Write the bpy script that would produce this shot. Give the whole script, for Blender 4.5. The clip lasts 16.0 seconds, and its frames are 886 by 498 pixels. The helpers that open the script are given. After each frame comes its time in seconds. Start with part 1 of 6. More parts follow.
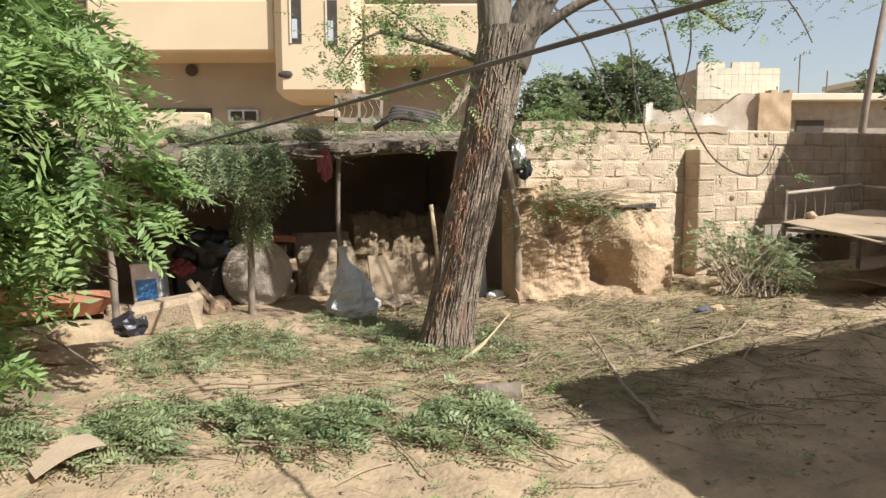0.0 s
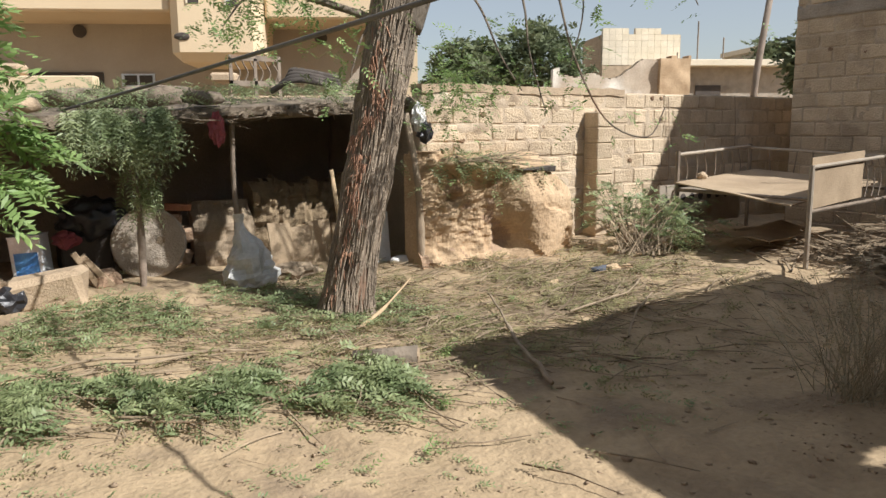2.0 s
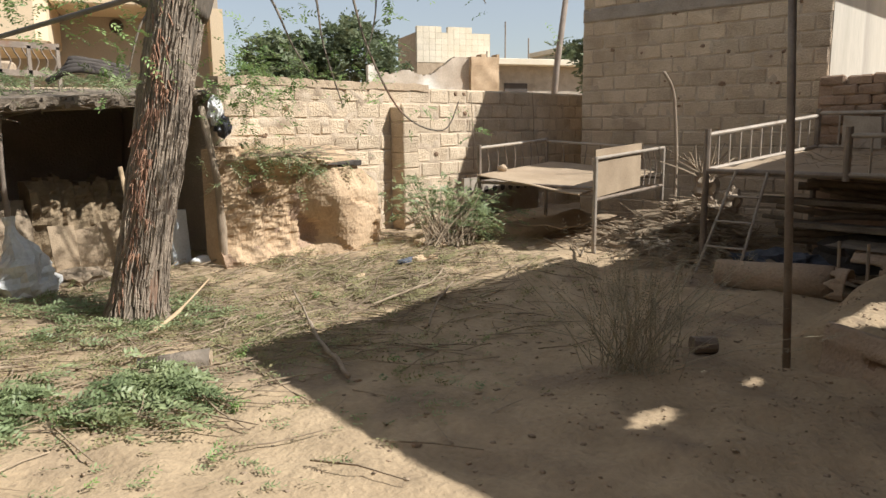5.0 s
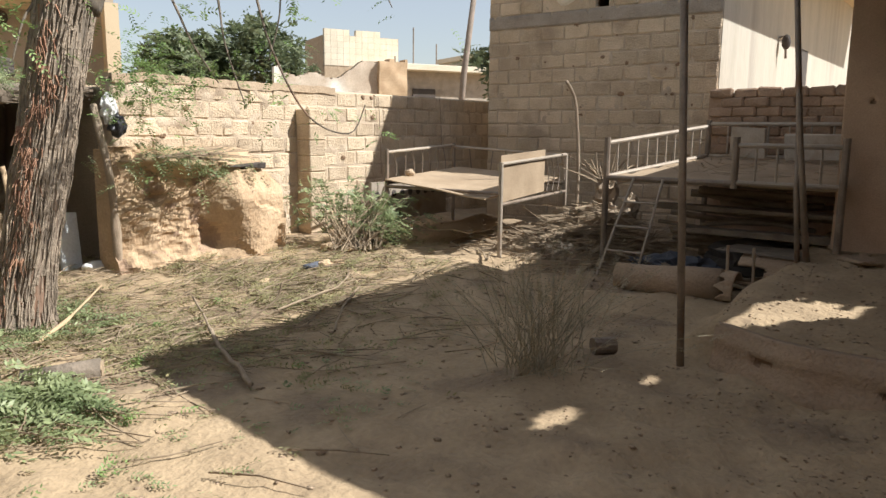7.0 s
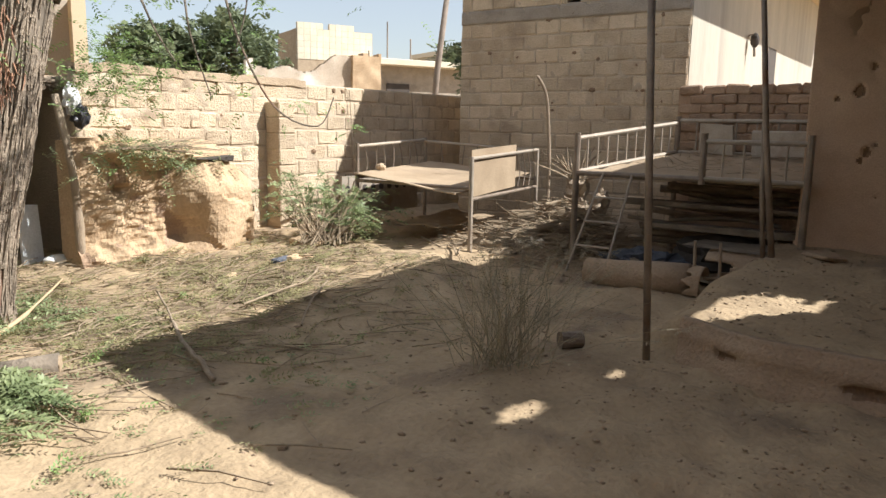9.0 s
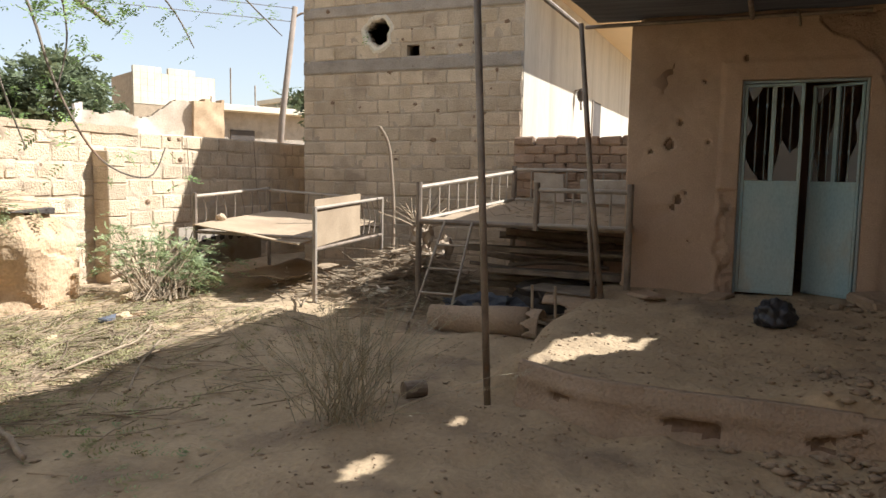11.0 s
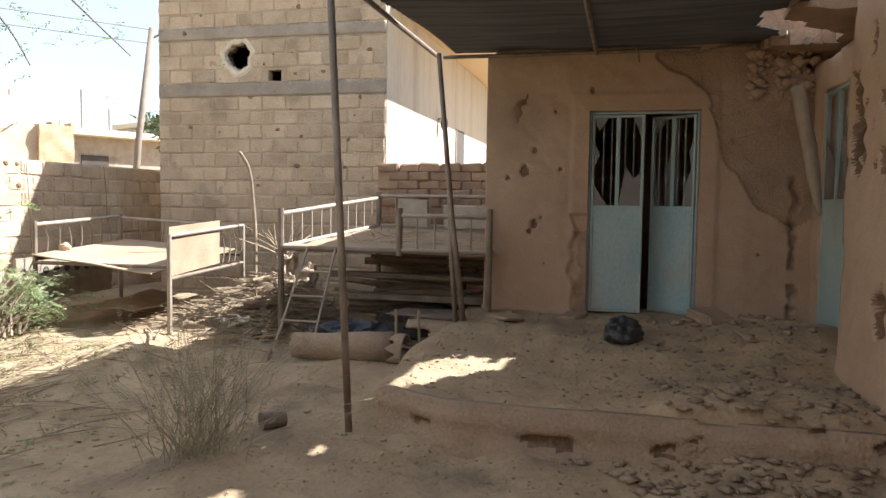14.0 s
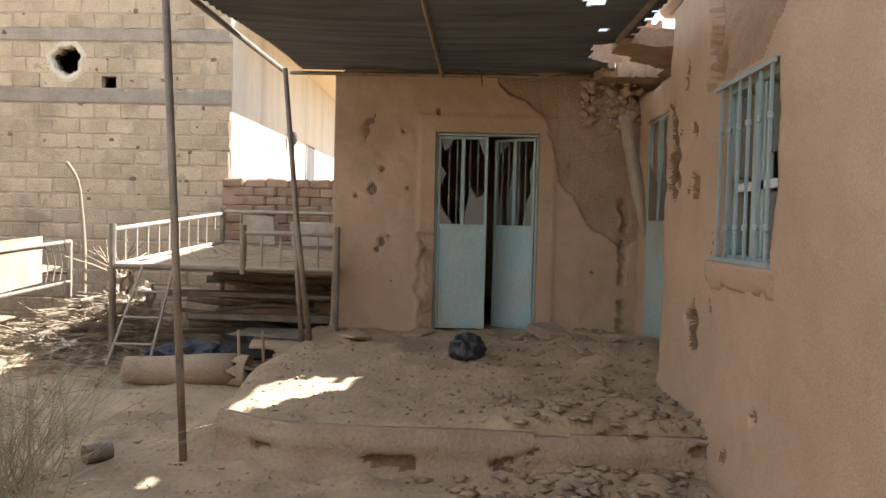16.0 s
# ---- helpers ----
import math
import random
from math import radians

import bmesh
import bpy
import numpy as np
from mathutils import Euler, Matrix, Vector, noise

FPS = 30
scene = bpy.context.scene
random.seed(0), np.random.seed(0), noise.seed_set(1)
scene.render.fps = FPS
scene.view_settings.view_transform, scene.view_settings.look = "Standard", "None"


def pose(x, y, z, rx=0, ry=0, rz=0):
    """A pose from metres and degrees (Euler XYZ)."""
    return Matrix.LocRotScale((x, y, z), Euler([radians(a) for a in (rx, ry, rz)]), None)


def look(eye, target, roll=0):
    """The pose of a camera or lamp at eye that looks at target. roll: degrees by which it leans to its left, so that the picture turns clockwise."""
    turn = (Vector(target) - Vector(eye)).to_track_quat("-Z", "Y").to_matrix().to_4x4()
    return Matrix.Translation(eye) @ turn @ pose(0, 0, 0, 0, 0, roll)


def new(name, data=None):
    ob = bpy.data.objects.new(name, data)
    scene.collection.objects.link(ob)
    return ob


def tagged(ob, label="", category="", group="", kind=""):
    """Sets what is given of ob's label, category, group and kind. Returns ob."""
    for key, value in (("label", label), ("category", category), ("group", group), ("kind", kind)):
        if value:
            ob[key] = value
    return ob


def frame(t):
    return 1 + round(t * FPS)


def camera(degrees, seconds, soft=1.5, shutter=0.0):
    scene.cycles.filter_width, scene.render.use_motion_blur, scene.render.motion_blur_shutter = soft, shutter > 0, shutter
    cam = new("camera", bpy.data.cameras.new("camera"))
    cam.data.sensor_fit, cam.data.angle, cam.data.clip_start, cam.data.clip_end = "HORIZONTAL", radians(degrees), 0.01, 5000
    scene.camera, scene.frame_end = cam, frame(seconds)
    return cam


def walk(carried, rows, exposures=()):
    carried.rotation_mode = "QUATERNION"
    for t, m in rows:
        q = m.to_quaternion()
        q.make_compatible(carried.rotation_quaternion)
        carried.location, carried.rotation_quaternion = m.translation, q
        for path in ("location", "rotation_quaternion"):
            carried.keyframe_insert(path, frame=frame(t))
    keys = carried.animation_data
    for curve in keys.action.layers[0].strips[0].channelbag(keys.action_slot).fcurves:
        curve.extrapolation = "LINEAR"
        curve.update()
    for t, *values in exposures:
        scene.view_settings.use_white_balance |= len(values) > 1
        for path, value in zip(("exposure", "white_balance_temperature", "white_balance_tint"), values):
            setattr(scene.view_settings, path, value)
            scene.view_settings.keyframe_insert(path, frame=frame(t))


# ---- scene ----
cam = camera(61.95, 16.0)
PATH = [
    (0, (-0.009, 0.003, 1.608), (1.733, 3.575, 1.149), -0.13),
    (0.5, (0.021, -0.008, 1.611), (1.931, 3.478, 1.164), 0.12),
    (1, (0.055, -0.012, 1.599), (2.085, 3.402, 1.122), 0.36),
    (1.5, (0.104, -0.015, 1.580), (2.163, 3.366, 1.012), -0.41),
    (2, (0.156, -0.021, 1.572), (2.277, 3.310, 0.936), -0.50),
    (2.5, (0.206, -0.038, 1.560), (2.436, 3.219, 0.915), -0.58),
    (3, (0.242, -0.061, 1.558), (2.623, 3.087, 0.910), -0.33),
    (3.5, (0.271, -0.089, 1.556), (2.771, 2.964, 0.898), -0.43),
    (4, (0.310, -0.095, 1.550), (2.922, 2.861, 0.887), -0.19),
    (4.5, (0.335, -0.120, 1.542), (3.055, 2.737, 0.878), -0.35),
    (5, (0.345, -0.140, 1.546), (3.179, 2.604, 0.883), -0.49),
    (7.5, (0.374, -0.143, 1.530), (3.552, 2.202, 0.894), 0.71),
    (8, (0.382, -0.142, 1.518), (3.561, 2.199, 0.880), 0.71),
    (10.5, (0.465, -0.234, 1.534), (3.992, 1.577, 1.008), 1.33),
    (11, (0.465, -0.243, 1.564), (4.113, 1.348, 1.163), 0.98),
    (11.5, (0.459, -0.234, 1.566), (4.145, 1.295, 1.296), 0.48),
    (12, (0.453, -0.241, 1.561), (4.128, 1.327, 1.380), 0.92),
    (12.5, (0.468, -0.275, 1.554), (4.178, 1.213, 1.398), 1.22),
    (13, (0.475, -0.300, 1.551), (4.263, 0.975, 1.375), 1.51),
    (13.5, (0.490, -0.318, 1.543), (4.324, 0.804, 1.344), 1.08),
    (14, (0.488, -0.334, 1.545), (4.367, 0.612, 1.303), 0.83),
    (14.5, (0.492, -0.340, 1.561), (4.402, 0.452, 1.273), 0.83),
    (15, (0.494, -0.362, 1.553), (4.448, 0.192, 1.298), 1.63),
    (15.5, (0.503, -0.385, 1.561), (4.484, -0.048, 1.351), 1.68),
    (16, (0.500, -0.401, 1.569), (4.494, -0.230, 1.427), 1.41),
]
walk(cam, [(t, look(eye, target, roll)) for t, eye, target, roll in PATH], [(0, 0.66, 6050, 10), (2, 0.5, 6050, 10), (3.5, 0.46, 6050, 10), (5, 0.6, 6050, 10), (8, 0.86, 6050, 10), (11, 1.2, 5950, 10), (12.5, 1.43, 5900, 10), (14, 1.7, 5850, 10), (16, 2.22, 5800, 10)])

# ---- world, sun, exposure ----
SUN = Vector((0.49, -0.92, 1.0)).normalized()
world = bpy.data.worlds.new("world")
scene.world = world
world.use_nodes = True
wn = world.node_tree.nodes
sky = wn.new("ShaderNodeTexSky")
sky.sky_type, sky.sun_disc = "NISHITA", False
sky.sun_elevation, sky.sun_rotation = math.asin(SUN.z), math.atan2(SUN.x, SUN.y)
sky.air_density, sky.dust_density, sky.ozone_density = 1.0, 1.0, 1.0
wn["Background"].inputs["Strength"].default_value = 0.05
haze = wn.new("ShaderNodeMix")
haze.data_type = "RGBA"
haze.blend_type = "ADD"
haze.inputs[0].default_value, haze.inputs[7].default_value = 1.0, (3.75, 3.35, 2.75, 1)
world.node_tree.links.new(sky.outputs["Color"], haze.inputs[6])
world.node_tree.links.new(haze.outputs[2], wn["Background"].inputs["Color"])
sun = new("sun", bpy.data.lights.new("sun", "SUN"))
sun.data.energy, sun.data.angle, sun.data.color = 5.0, radians(0.6), (1.0, 0.945, 0.87)
sun.matrix_world = look(SUN * 40, (0, 0, 0))

# ---- helpers ----
rnd = random.Random(7)
nrs = np.random.RandomState(5)


def smooth(a, b, x):
    k = min(1.0, max(0.0, (x - a) / (b - a)))
    return k * k * (3 - 2 * k)


def nz(x, y, z=0.0, s=1.0):
    return noise.noise(Vector((x * s, y * s, z * s)))


def mat(name, c1, c2, rough=0.85, scale=6.0, fine=60.0, bump=0.3, metal=0.0, c3=None, vary=0.12, island=False, stretch=(1, 1, 1), spots=0.62):
    """Two colours mixed by a broad noise, grain from a fine one, stains of c3, relief; pieces vary in value."""
    m = bpy.data.materials.new(name)
    m.use_nodes = True
    n, l = m.node_tree.nodes, m.node_tree.links
    bs = n["Principled BSDF"]
    bs.inputs["Roughness"].default_value, bs.inputs["Metallic"].default_value = rough, metal
    geo, mp = n.new("ShaderNodeNewGeometry"), n.new("ShaderNodeMapping")
    mp.inputs["Scale"].default_value = stretch
    l.new(geo.outputs["Position"], mp.inputs["Vector"])

    def tex(sc, det):
        t = n.new("ShaderNodeTexNoise")
        t.inputs["Scale"].default_value, t.inputs["Detail"].default_value = sc, det
        l.new(mp.outputs["Vector"], t.inputs["Vector"])
        return t.outputs["Fac"]

    def ramp(src, a, b):
        r = n.new("ShaderNodeMapRange")
        r.inputs["From Min"].default_value, r.inputs["From Max"].default_value = a, b
        l.new(src, r.inputs["Value"])
        return r.outputs["Result"]

    def mix(fac, a, b):
        x = n.new("ShaderNodeMix")
        x.data_type = "RGBA"
        for sock, val in ((x.inputs[0], fac), (x.inputs[6], a), (x.inputs[7], b)):
            if isinstance(val, (tuple, float, int)):
                sock.default_value = (*val, 1) if isinstance(val, tuple) else val
            else:
                l.new(val, sock)
        return x.outputs[2]

    broad, grain = tex(scale, 5), tex(fine, 4)
    col = mix(ramp(broad, 0.32, 0.68), c1, c2)
    if c3:
        col = mix(ramp(tex(scale * 0.45, 6), spots, spots + 0.12), col, c3)
    hsv = n.new("ShaderNodeHueSaturation")
    l.new(col, hsv.inputs["Color"])
    add = n.new("ShaderNodeMath")
    add.operation = "MULTIPLY_ADD"
    l.new(grain, add.inputs[0])
    add.inputs[1].default_value, add.inputs[2].default_value = 0.5, 0.75 - vary / 2
    tot = n.new("ShaderNodeMath")
    tot.operation = "MULTIPLY_ADD"
    if island:
        l.new(geo.outputs["Random Per Island"], tot.inputs[0])
    else:
        l.new(n.new("ShaderNodeObjectInfo").outputs["Random"], tot.inputs[0])
    tot.inputs[1].default_value = vary
    l.new(add.outputs[0], tot.inputs[2])
    l.new(tot.outputs[0], hsv.inputs["Value"])
    l.new(hsv.outputs["Color"], bs.inputs["Base Color"])
    if bump:
        b = n.new("ShaderNodeBump")
        b.inputs["Strength"].default_value, b.inputs["Distance"].default_value = bump, 0.02
        both = n.new("ShaderNodeMath")
        l.new(grain, both.inputs[0])
        l.new(broad, both.inputs[1])
        l.new(both.outputs[0], b.inputs["Height"])
        l.new(b.outputs["Normal"], bs.inputs["Normal"])
    return m


M_DIRT = mat("dry_dirt", (0.302, 0.222, 0.131), (0.41, 0.306, 0.184), 0.95, 2.6, 26, 0.8, c3=(0.225, 0.165, 0.105), spots=0.54)
M_CLOD = mat("dirt_clod", (0.275, 0.2, 0.128), (0.36, 0.268, 0.175), 0.95, 4, 60, 0.6, island=True, vary=0.25)
M_MUD = mat("mud_plaster", (0.405, 0.28, 0.182), (0.475, 0.34, 0.228), 0.92, 1.3, 80, 0.35, c3=(0.35, 0.235, 0.148))
M_MUDCORE = mat("mud_brick", (0.30, 0.2, 0.128), (0.38, 0.262, 0.172), 0.95, 5, 40, 0.7, vary=0.25)
M_OVEN = mat("oven_mud", (0.41, 0.285, 0.168), (0.5, 0.365, 0.228), 0.95, 3, 30, 0.7, c3=(0.36, 0.24, 0.14))
M_PEEL = mat("bared_render", (0.305, 0.205, 0.132), (0.38, 0.265, 0.175), 0.95, 3, 50, 0.7, c3=(0.30, 0.2, 0.125))
M_BARK2 = mat("bark_ridge", (0.205, 0.163, 0.118), (0.32, 0.255, 0.185), 0.95, 6, 40, 0.8, island=True, vary=0.4)
M_BLOCK = mat("sand_block", (0.455, 0.352, 0.232), (0.565, 0.452, 0.312), 0.93, 3.5, 45, 1.0, vary=0.3, c3=(0.37, 0.285, 0.195), spots=0.56)
M_MORTAR = mat("mortar", (0.40, 0.315, 0.22), (0.53, 0.43, 0.31), 0.95, 4, 50, 0.55, c3=(0.34, 0.26, 0.175), spots=0.58)
M_BAND = mat("concrete_band", (0.30, 0.255, 0.20), (0.385, 0.325, 0.255), 0.92, 4, 50, 0.8, c3=(0.24, 0.2, 0.155))
M_PLASTER = mat("pale_plaster", (0.41, 0.37, 0.295), (0.48, 0.435, 0.35), 0.9, 4.0, 50, 0.2, stretch=(1, 1, 0.08), c3=(0.36, 0.32, 0.26), spots=0.55)
M_YELLOW = mat("yellow_render", (0.58, 0.45, 0.285), (0.63, 0.5, 0.325), 0.88, 0.6, 160, 0.05, c3=(0.55, 0.45, 0.32))
# Villa render greyed and darkened to hold the balcony shade.
M_SHADERENDER = mat("shaded_render", (0.36, 0.305, 0.235), (0.42, 0.36, 0.28), 0.9, 0.8, 60, 0.1)
M_CREAM = mat("cream_stone", (0.6, 0.52, 0.38), (0.68, 0.6, 0.46), 0.9, 1.5, 30, 0.3)
M_BARK = mat("bark", (0.14, 0.114, 0.084), (0.225, 0.182, 0.134), 0.95, 5, 30, 1.0, stretch=(1, 1, 0.22), c3=(0.25, 0.14, 0.085), spots=0.6)
M_TWIG = mat("dry_twig", (0.22, 0.165, 0.105), (0.36, 0.28, 0.185), 0.9, 8, 60, 0.3, island=True, vary=0.4)
M_WOOD = mat("grey_wood", (0.29, 0.22, 0.15), (0.38, 0.3, 0.21), 0.9, 7, 70, 0.5, stretch=(3, 3, 0.5))
M_PALEWOOD = mat("split_wood", (0.4, 0.285, 0.165), (0.5, 0.37, 0.22), 0.85, 8, 70, 0.3)
M_BOARD = mat("weathered_board", (0.29, 0.213, 0.132), (0.375, 0.283, 0.182), 0.88, 3, 60, 0.3, c3=(0.27, 0.2, 0.13))
M_STEEL = mat("worn_steel", (0.175, 0.135, 0.098), (0.275, 0.22, 0.165), 0.6, 6, 60, 0.2, metal=0.25, c3=(0.2, 0.11, 0.06))
M_RAIL = mat("dusty_rail", (0.31, 0.26, 0.2), (0.4, 0.34, 0.265), 0.6, 6, 60, 0.15, metal=0.2, c3=(0.27, 0.19, 0.13))
M_BLUE = mat("pale_blue_paint", (0.285, 0.405, 0.41), (0.37, 0.445, 0.415), 0.55, 3.5, 60, 0.15, c3=(0.36, 0.29, 0.19), spots=0.58, stretch=(1, 1, 0.5))
M_BLUEGREY = mat("dusty_blue_paint", (0.29, 0.35, 0.35), (0.36, 0.415, 0.41), 0.6, 3, 60, 0.12, c3=(0.33, 0.28, 0.2), spots=0.62)
M_CLOTH = mat("black_shade_cloth", (0.085, 0.078, 0.073), (0.145, 0.133, 0.121), 0.9, 3, 120, 0.3, stretch=(3, 0.3, 1))
# Near-black for dark goods, and for unlit depth painted into holes and openings.
M_DARK = mat("dark_and_unlit", (0.05, 0.042, 0.035), (0.08, 0.066, 0.055), 0.95, 3, 40, 0.3)
M_SACK = mat("sacking", (0.25, 0.19, 0.125), (0.34, 0.265, 0.18), 0.95, 5, 80, 0.6, c3=(0.25, 0.18, 0.11))
M_PLASTIC = mat("white_plastic", (0.62, 0.61, 0.58), (0.72, 0.71, 0.68), 0.35, 6, 40, 0.3)
M_BLACKBAG = mat("black_plastic", (0.02, 0.02, 0.022), (0.04, 0.04, 0.045), 0.35, 8, 50, 0.3)
M_BLUECLOTH = mat("blue_grey_cloth", (0.06, 0.068, 0.085), (0.11, 0.118, 0.14), 0.9, 8, 60, 0.4)
M_RED = mat("faded_red", (0.2, 0.04, 0.05), (0.28, 0.07, 0.07), 0.8, 8, 60, 0.3)
M_BRICKRED = mat("red_brick", (0.42, 0.17, 0.09), (0.5, 0.22, 0.12), 0.9, 10, 60, 0.4)
M_CANBLUE = mat("printed_blue", (0.06, 0.2, 0.55), (0.12, 0.32, 0.65), 0.4, 9, 60, 0.05)
M_TIN = mat("pale_tin", (0.55, 0.58, 0.6), (0.66, 0.68, 0.7), 0.4, 6, 60, 0.1, metal=0.3)
M_STONE = mat("lime_stone", (0.38, 0.285, 0.185), (0.46, 0.352, 0.235), 0.95, 5, 50, 0.6)
M_CARD = mat("cardboard", (0.4, 0.305, 0.2), (0.46, 0.36, 0.245), 0.9, 5, 80, 0.1)
M_CABLE = mat("cable_rubber", (0.10, 0.095, 0.085), (0.15, 0.14, 0.12), 0.7, 6, 60, 0.1)
M_POLE = mat("pole_wood", (0.2, 0.16, 0.12), (0.28, 0.22, 0.17), 0.9, 5, 50, 0.3)
M_FROND = mat("leaf_green", (0.15, 0.24, 0.075), (0.29, 0.39, 0.13), 0.55, 3, 50, 0.0, island=True, vary=0.5)
M_CUT = mat("cut_leaf", (0.18, 0.235, 0.105), (0.33, 0.37, 0.18), 0.5, 3, 50, 0.0, island=True, vary=0.5)
M_DRYLEAF = mat("dry_leaf", (0.23, 0.225, 0.10), (0.34, 0.30, 0.15), 0.8, 3, 50, 0.0, island=True, vary=0.5)
M_SCRUB = mat("grey_scrub", (0.28, 0.25, 0.165), (0.36, 0.315, 0.21), 0.8, 3, 50, 0.0, island=True, vary=0.4)
# Leaf green lightened so distance haze is part of the colour.
M_HAZELEAF = mat("hazed_far_leaf", (0.12, 0.15, 0.075), (0.19, 0.215, 0.115), 0.7, 1, 20, 0.0, island=True, vary=0.5)
# Mud made darker so the shed's inner shade sits in the colour.
M_SHEDSHADE = mat("shaded_shed_mud", (0.2, 0.165, 0.125), (0.29, 0.235, 0.175), 0.95, 2, 40, 0.6)
# Bared mud, made darker still to carry the shade of deep pits.
M_PITMUD = mat("bared_mud_pit_shade", (0.17, 0.105, 0.06), (0.27, 0.175, 0.105), 0.95, 5, 40, 1.0)
M_STRAW = mat("old_straw", (0.2, 0.145, 0.085), (0.3, 0.225, 0.135), 0.95, 6, 40, 0.9, stretch=(1, 1, 2.5))
M_FILM = mat("dusty_film", (0.4, 0.4, 0.38), (0.52, 0.51, 0.48), 0.3, 6, 30, 0.4)
M_TERR = mat("terrace_mud", (0.32, 0.23, 0.15), (0.39, 0.287, 0.19), 0.95, 2, 40, 0.9, c3=(0.26, 0.19, 0.125))
# Brush of the shed roof; also darkens stored things for the shade below the bed.
M_BRUSH_SHADE = mat("brush_and_bed_shade", (0.14, 0.11, 0.078), (0.24, 0.19, 0.135), 0.95, 6, 50, 0.6)
M_RUIN = mat("flaking_wall", (0.42, 0.33, 0.24), (0.52, 0.44, 0.34), 0.92, 1.2, 20, 0.4, c3=(0.72, 0.67, 0.58), spots=0.5)
for leaf_mat in (M_FROND, M_CUT, M_DRYLEAF, M_HAZELEAF, M_CLOTH):
    ln_, ll_ = leaf_mat.node_tree.nodes, leaf_mat.node_tree.links
    tl, ms = ln_.new("ShaderNodeBsdfTranslucent"), ln_.new("ShaderNodeMixShader")
    bs_ = ln_["Principled BSDF"]
    ll_.new(bs_.inputs["Base Color"].links[0].from_socket, tl.inputs["Color"])
    ms.inputs[0].default_value = 0.35
    ll_.new(bs_.outputs[0], ms.inputs[1])
    ll_.new(tl.outputs[0], ms.inputs[2])
    ll_.new(ms.outputs[0], ln_["Material Output"].inputs["Surface"])
M_GLASS = bpy.data.materials.new("dusty_glass")
M_GLASS.use_nodes = True
_g = M_GLASS.node_tree.nodes["Principled BSDF"]
_g.inputs["Base Color"].default_value = (0.2, 0.19, 0.17, 1)
_g.inputs["Roughness"].default_value, _g.inputs["Alpha"].default_value = 0.25, 0.75


def link(name, bm, material, smoothed=False):
    me = bpy.data.meshes.new(name)
    bm.to_mesh(me)
    bm.free()
    for one in material if isinstance(material, tuple) else (material,):
        me.materials.append(one)
    if smoothed:
        me.shade_smooth()
    return new(name, me)


def part(name, bm, material, parent, label="", smoothed=False):
    ob = link(name, bm, material, smoothed)
    ob.parent = parent
    return tagged(ob, label)


def solid(name, bm, material, label, category, group="", kind="", smoothed=False):
    return tagged(link(name, bm, material, smoothed), label, category, group, kind)


def thing(name, label, category, group="", kind=""):
    return tagged(new(name), label, category, group, kind)


def box(bm, x0, x1, y0, y1, z0, z1, m=None, bevel=0.0, wob=0.0):
    r = bmesh.ops.create_cube(bm, size=1)
    vs = r["verts"]
    for v in vs:
        v.co = Vector((x0 + (v.co.x + 0.5) * (x1 - x0), y0 + (v.co.y + 0.5) * (y1 - y0), z0 + (v.co.z + 0.5) * (z1 - z0)))
        if wob:
            v.co += Vector((rnd.uniform(-wob, wob), rnd.uniform(-wob, wob), rnd.uniform(-wob, wob)))
    if bevel:
        es = list({e for v in vs for e in v.link_edges})
        r = bmesh.ops.bevel(bm, geom=es, offset=bevel, segments=1, affect="EDGES")
        vs = r["verts"]
    if m:
        for v in vs:
            v.co = m @ v.co
    return bm


def B(*a, **k):
    return box(bmesh.new(), *a, **k)


def tube(bm, pts, radii, n=8, rough=0.0, cap=True):
    """A tube along points; radii one or many; rough: uneven outline."""
    pts = [Vector(p) for p in pts]
    if isinstance(radii, (int, float)):
        radii = [radii] * len(pts)
    rings, side = [], None
    for i, p in enumerate(pts):
        d = (pts[min(i + 1, len(pts) - 1)] - pts[max(i - 1, 0)]).normalized()
        if side is None:
            side = d.orthogonal().normalized()
        side = (side - d * side.dot(d)).normalized()
        up = d.cross(side)
        ring = []
        for k in range(n):
            a = 2 * math.pi * k / n
            r = radii[i] * (1 + rough * (noise.noise(Vector((math.cos(a) * 2.2, math.sin(a) * 2.2, i * 0.35))) + 0.5 * rnd.uniform(-1, 1)))
            ring.append(bm.verts.new(p + (side * math.cos(a) + up * math.sin(a)) * r))
        rings.append(ring)
    for a, b in zip(rings, rings[1:]):
        for k in range(n):
            bm.faces.new((a[k], a[(k + 1) % n], b[(k + 1) % n], b[k]))
    if cap:
        bm.faces.new(rings[0][::-1])
        bm.faces.new(rings[-1])
    return bm


def T(pts, radii, n=8, rough=0.0):
    return tube(bmesh.new(), pts, radii, n, rough)


def curve_pts(pts, k=6):
    """Points along a smooth line through pts."""
    pts = [Vector(p) for p in pts]
    out = []
    for i in range(len(pts) - 1):
        a, b, c, d = pts[max(i - 1, 0)], pts[i], pts[i + 1], pts[min(i + 2, len(pts) - 1)]
        for j in range(k):
            t = j / k
            out.append(0.5 * (2 * b + (c - a) * t + (2 * a - 5 * b + 4 * c - d) * t * t + (3 * b - a - 3 * c + d) * t ** 3))
    return out + [pts[-1]]


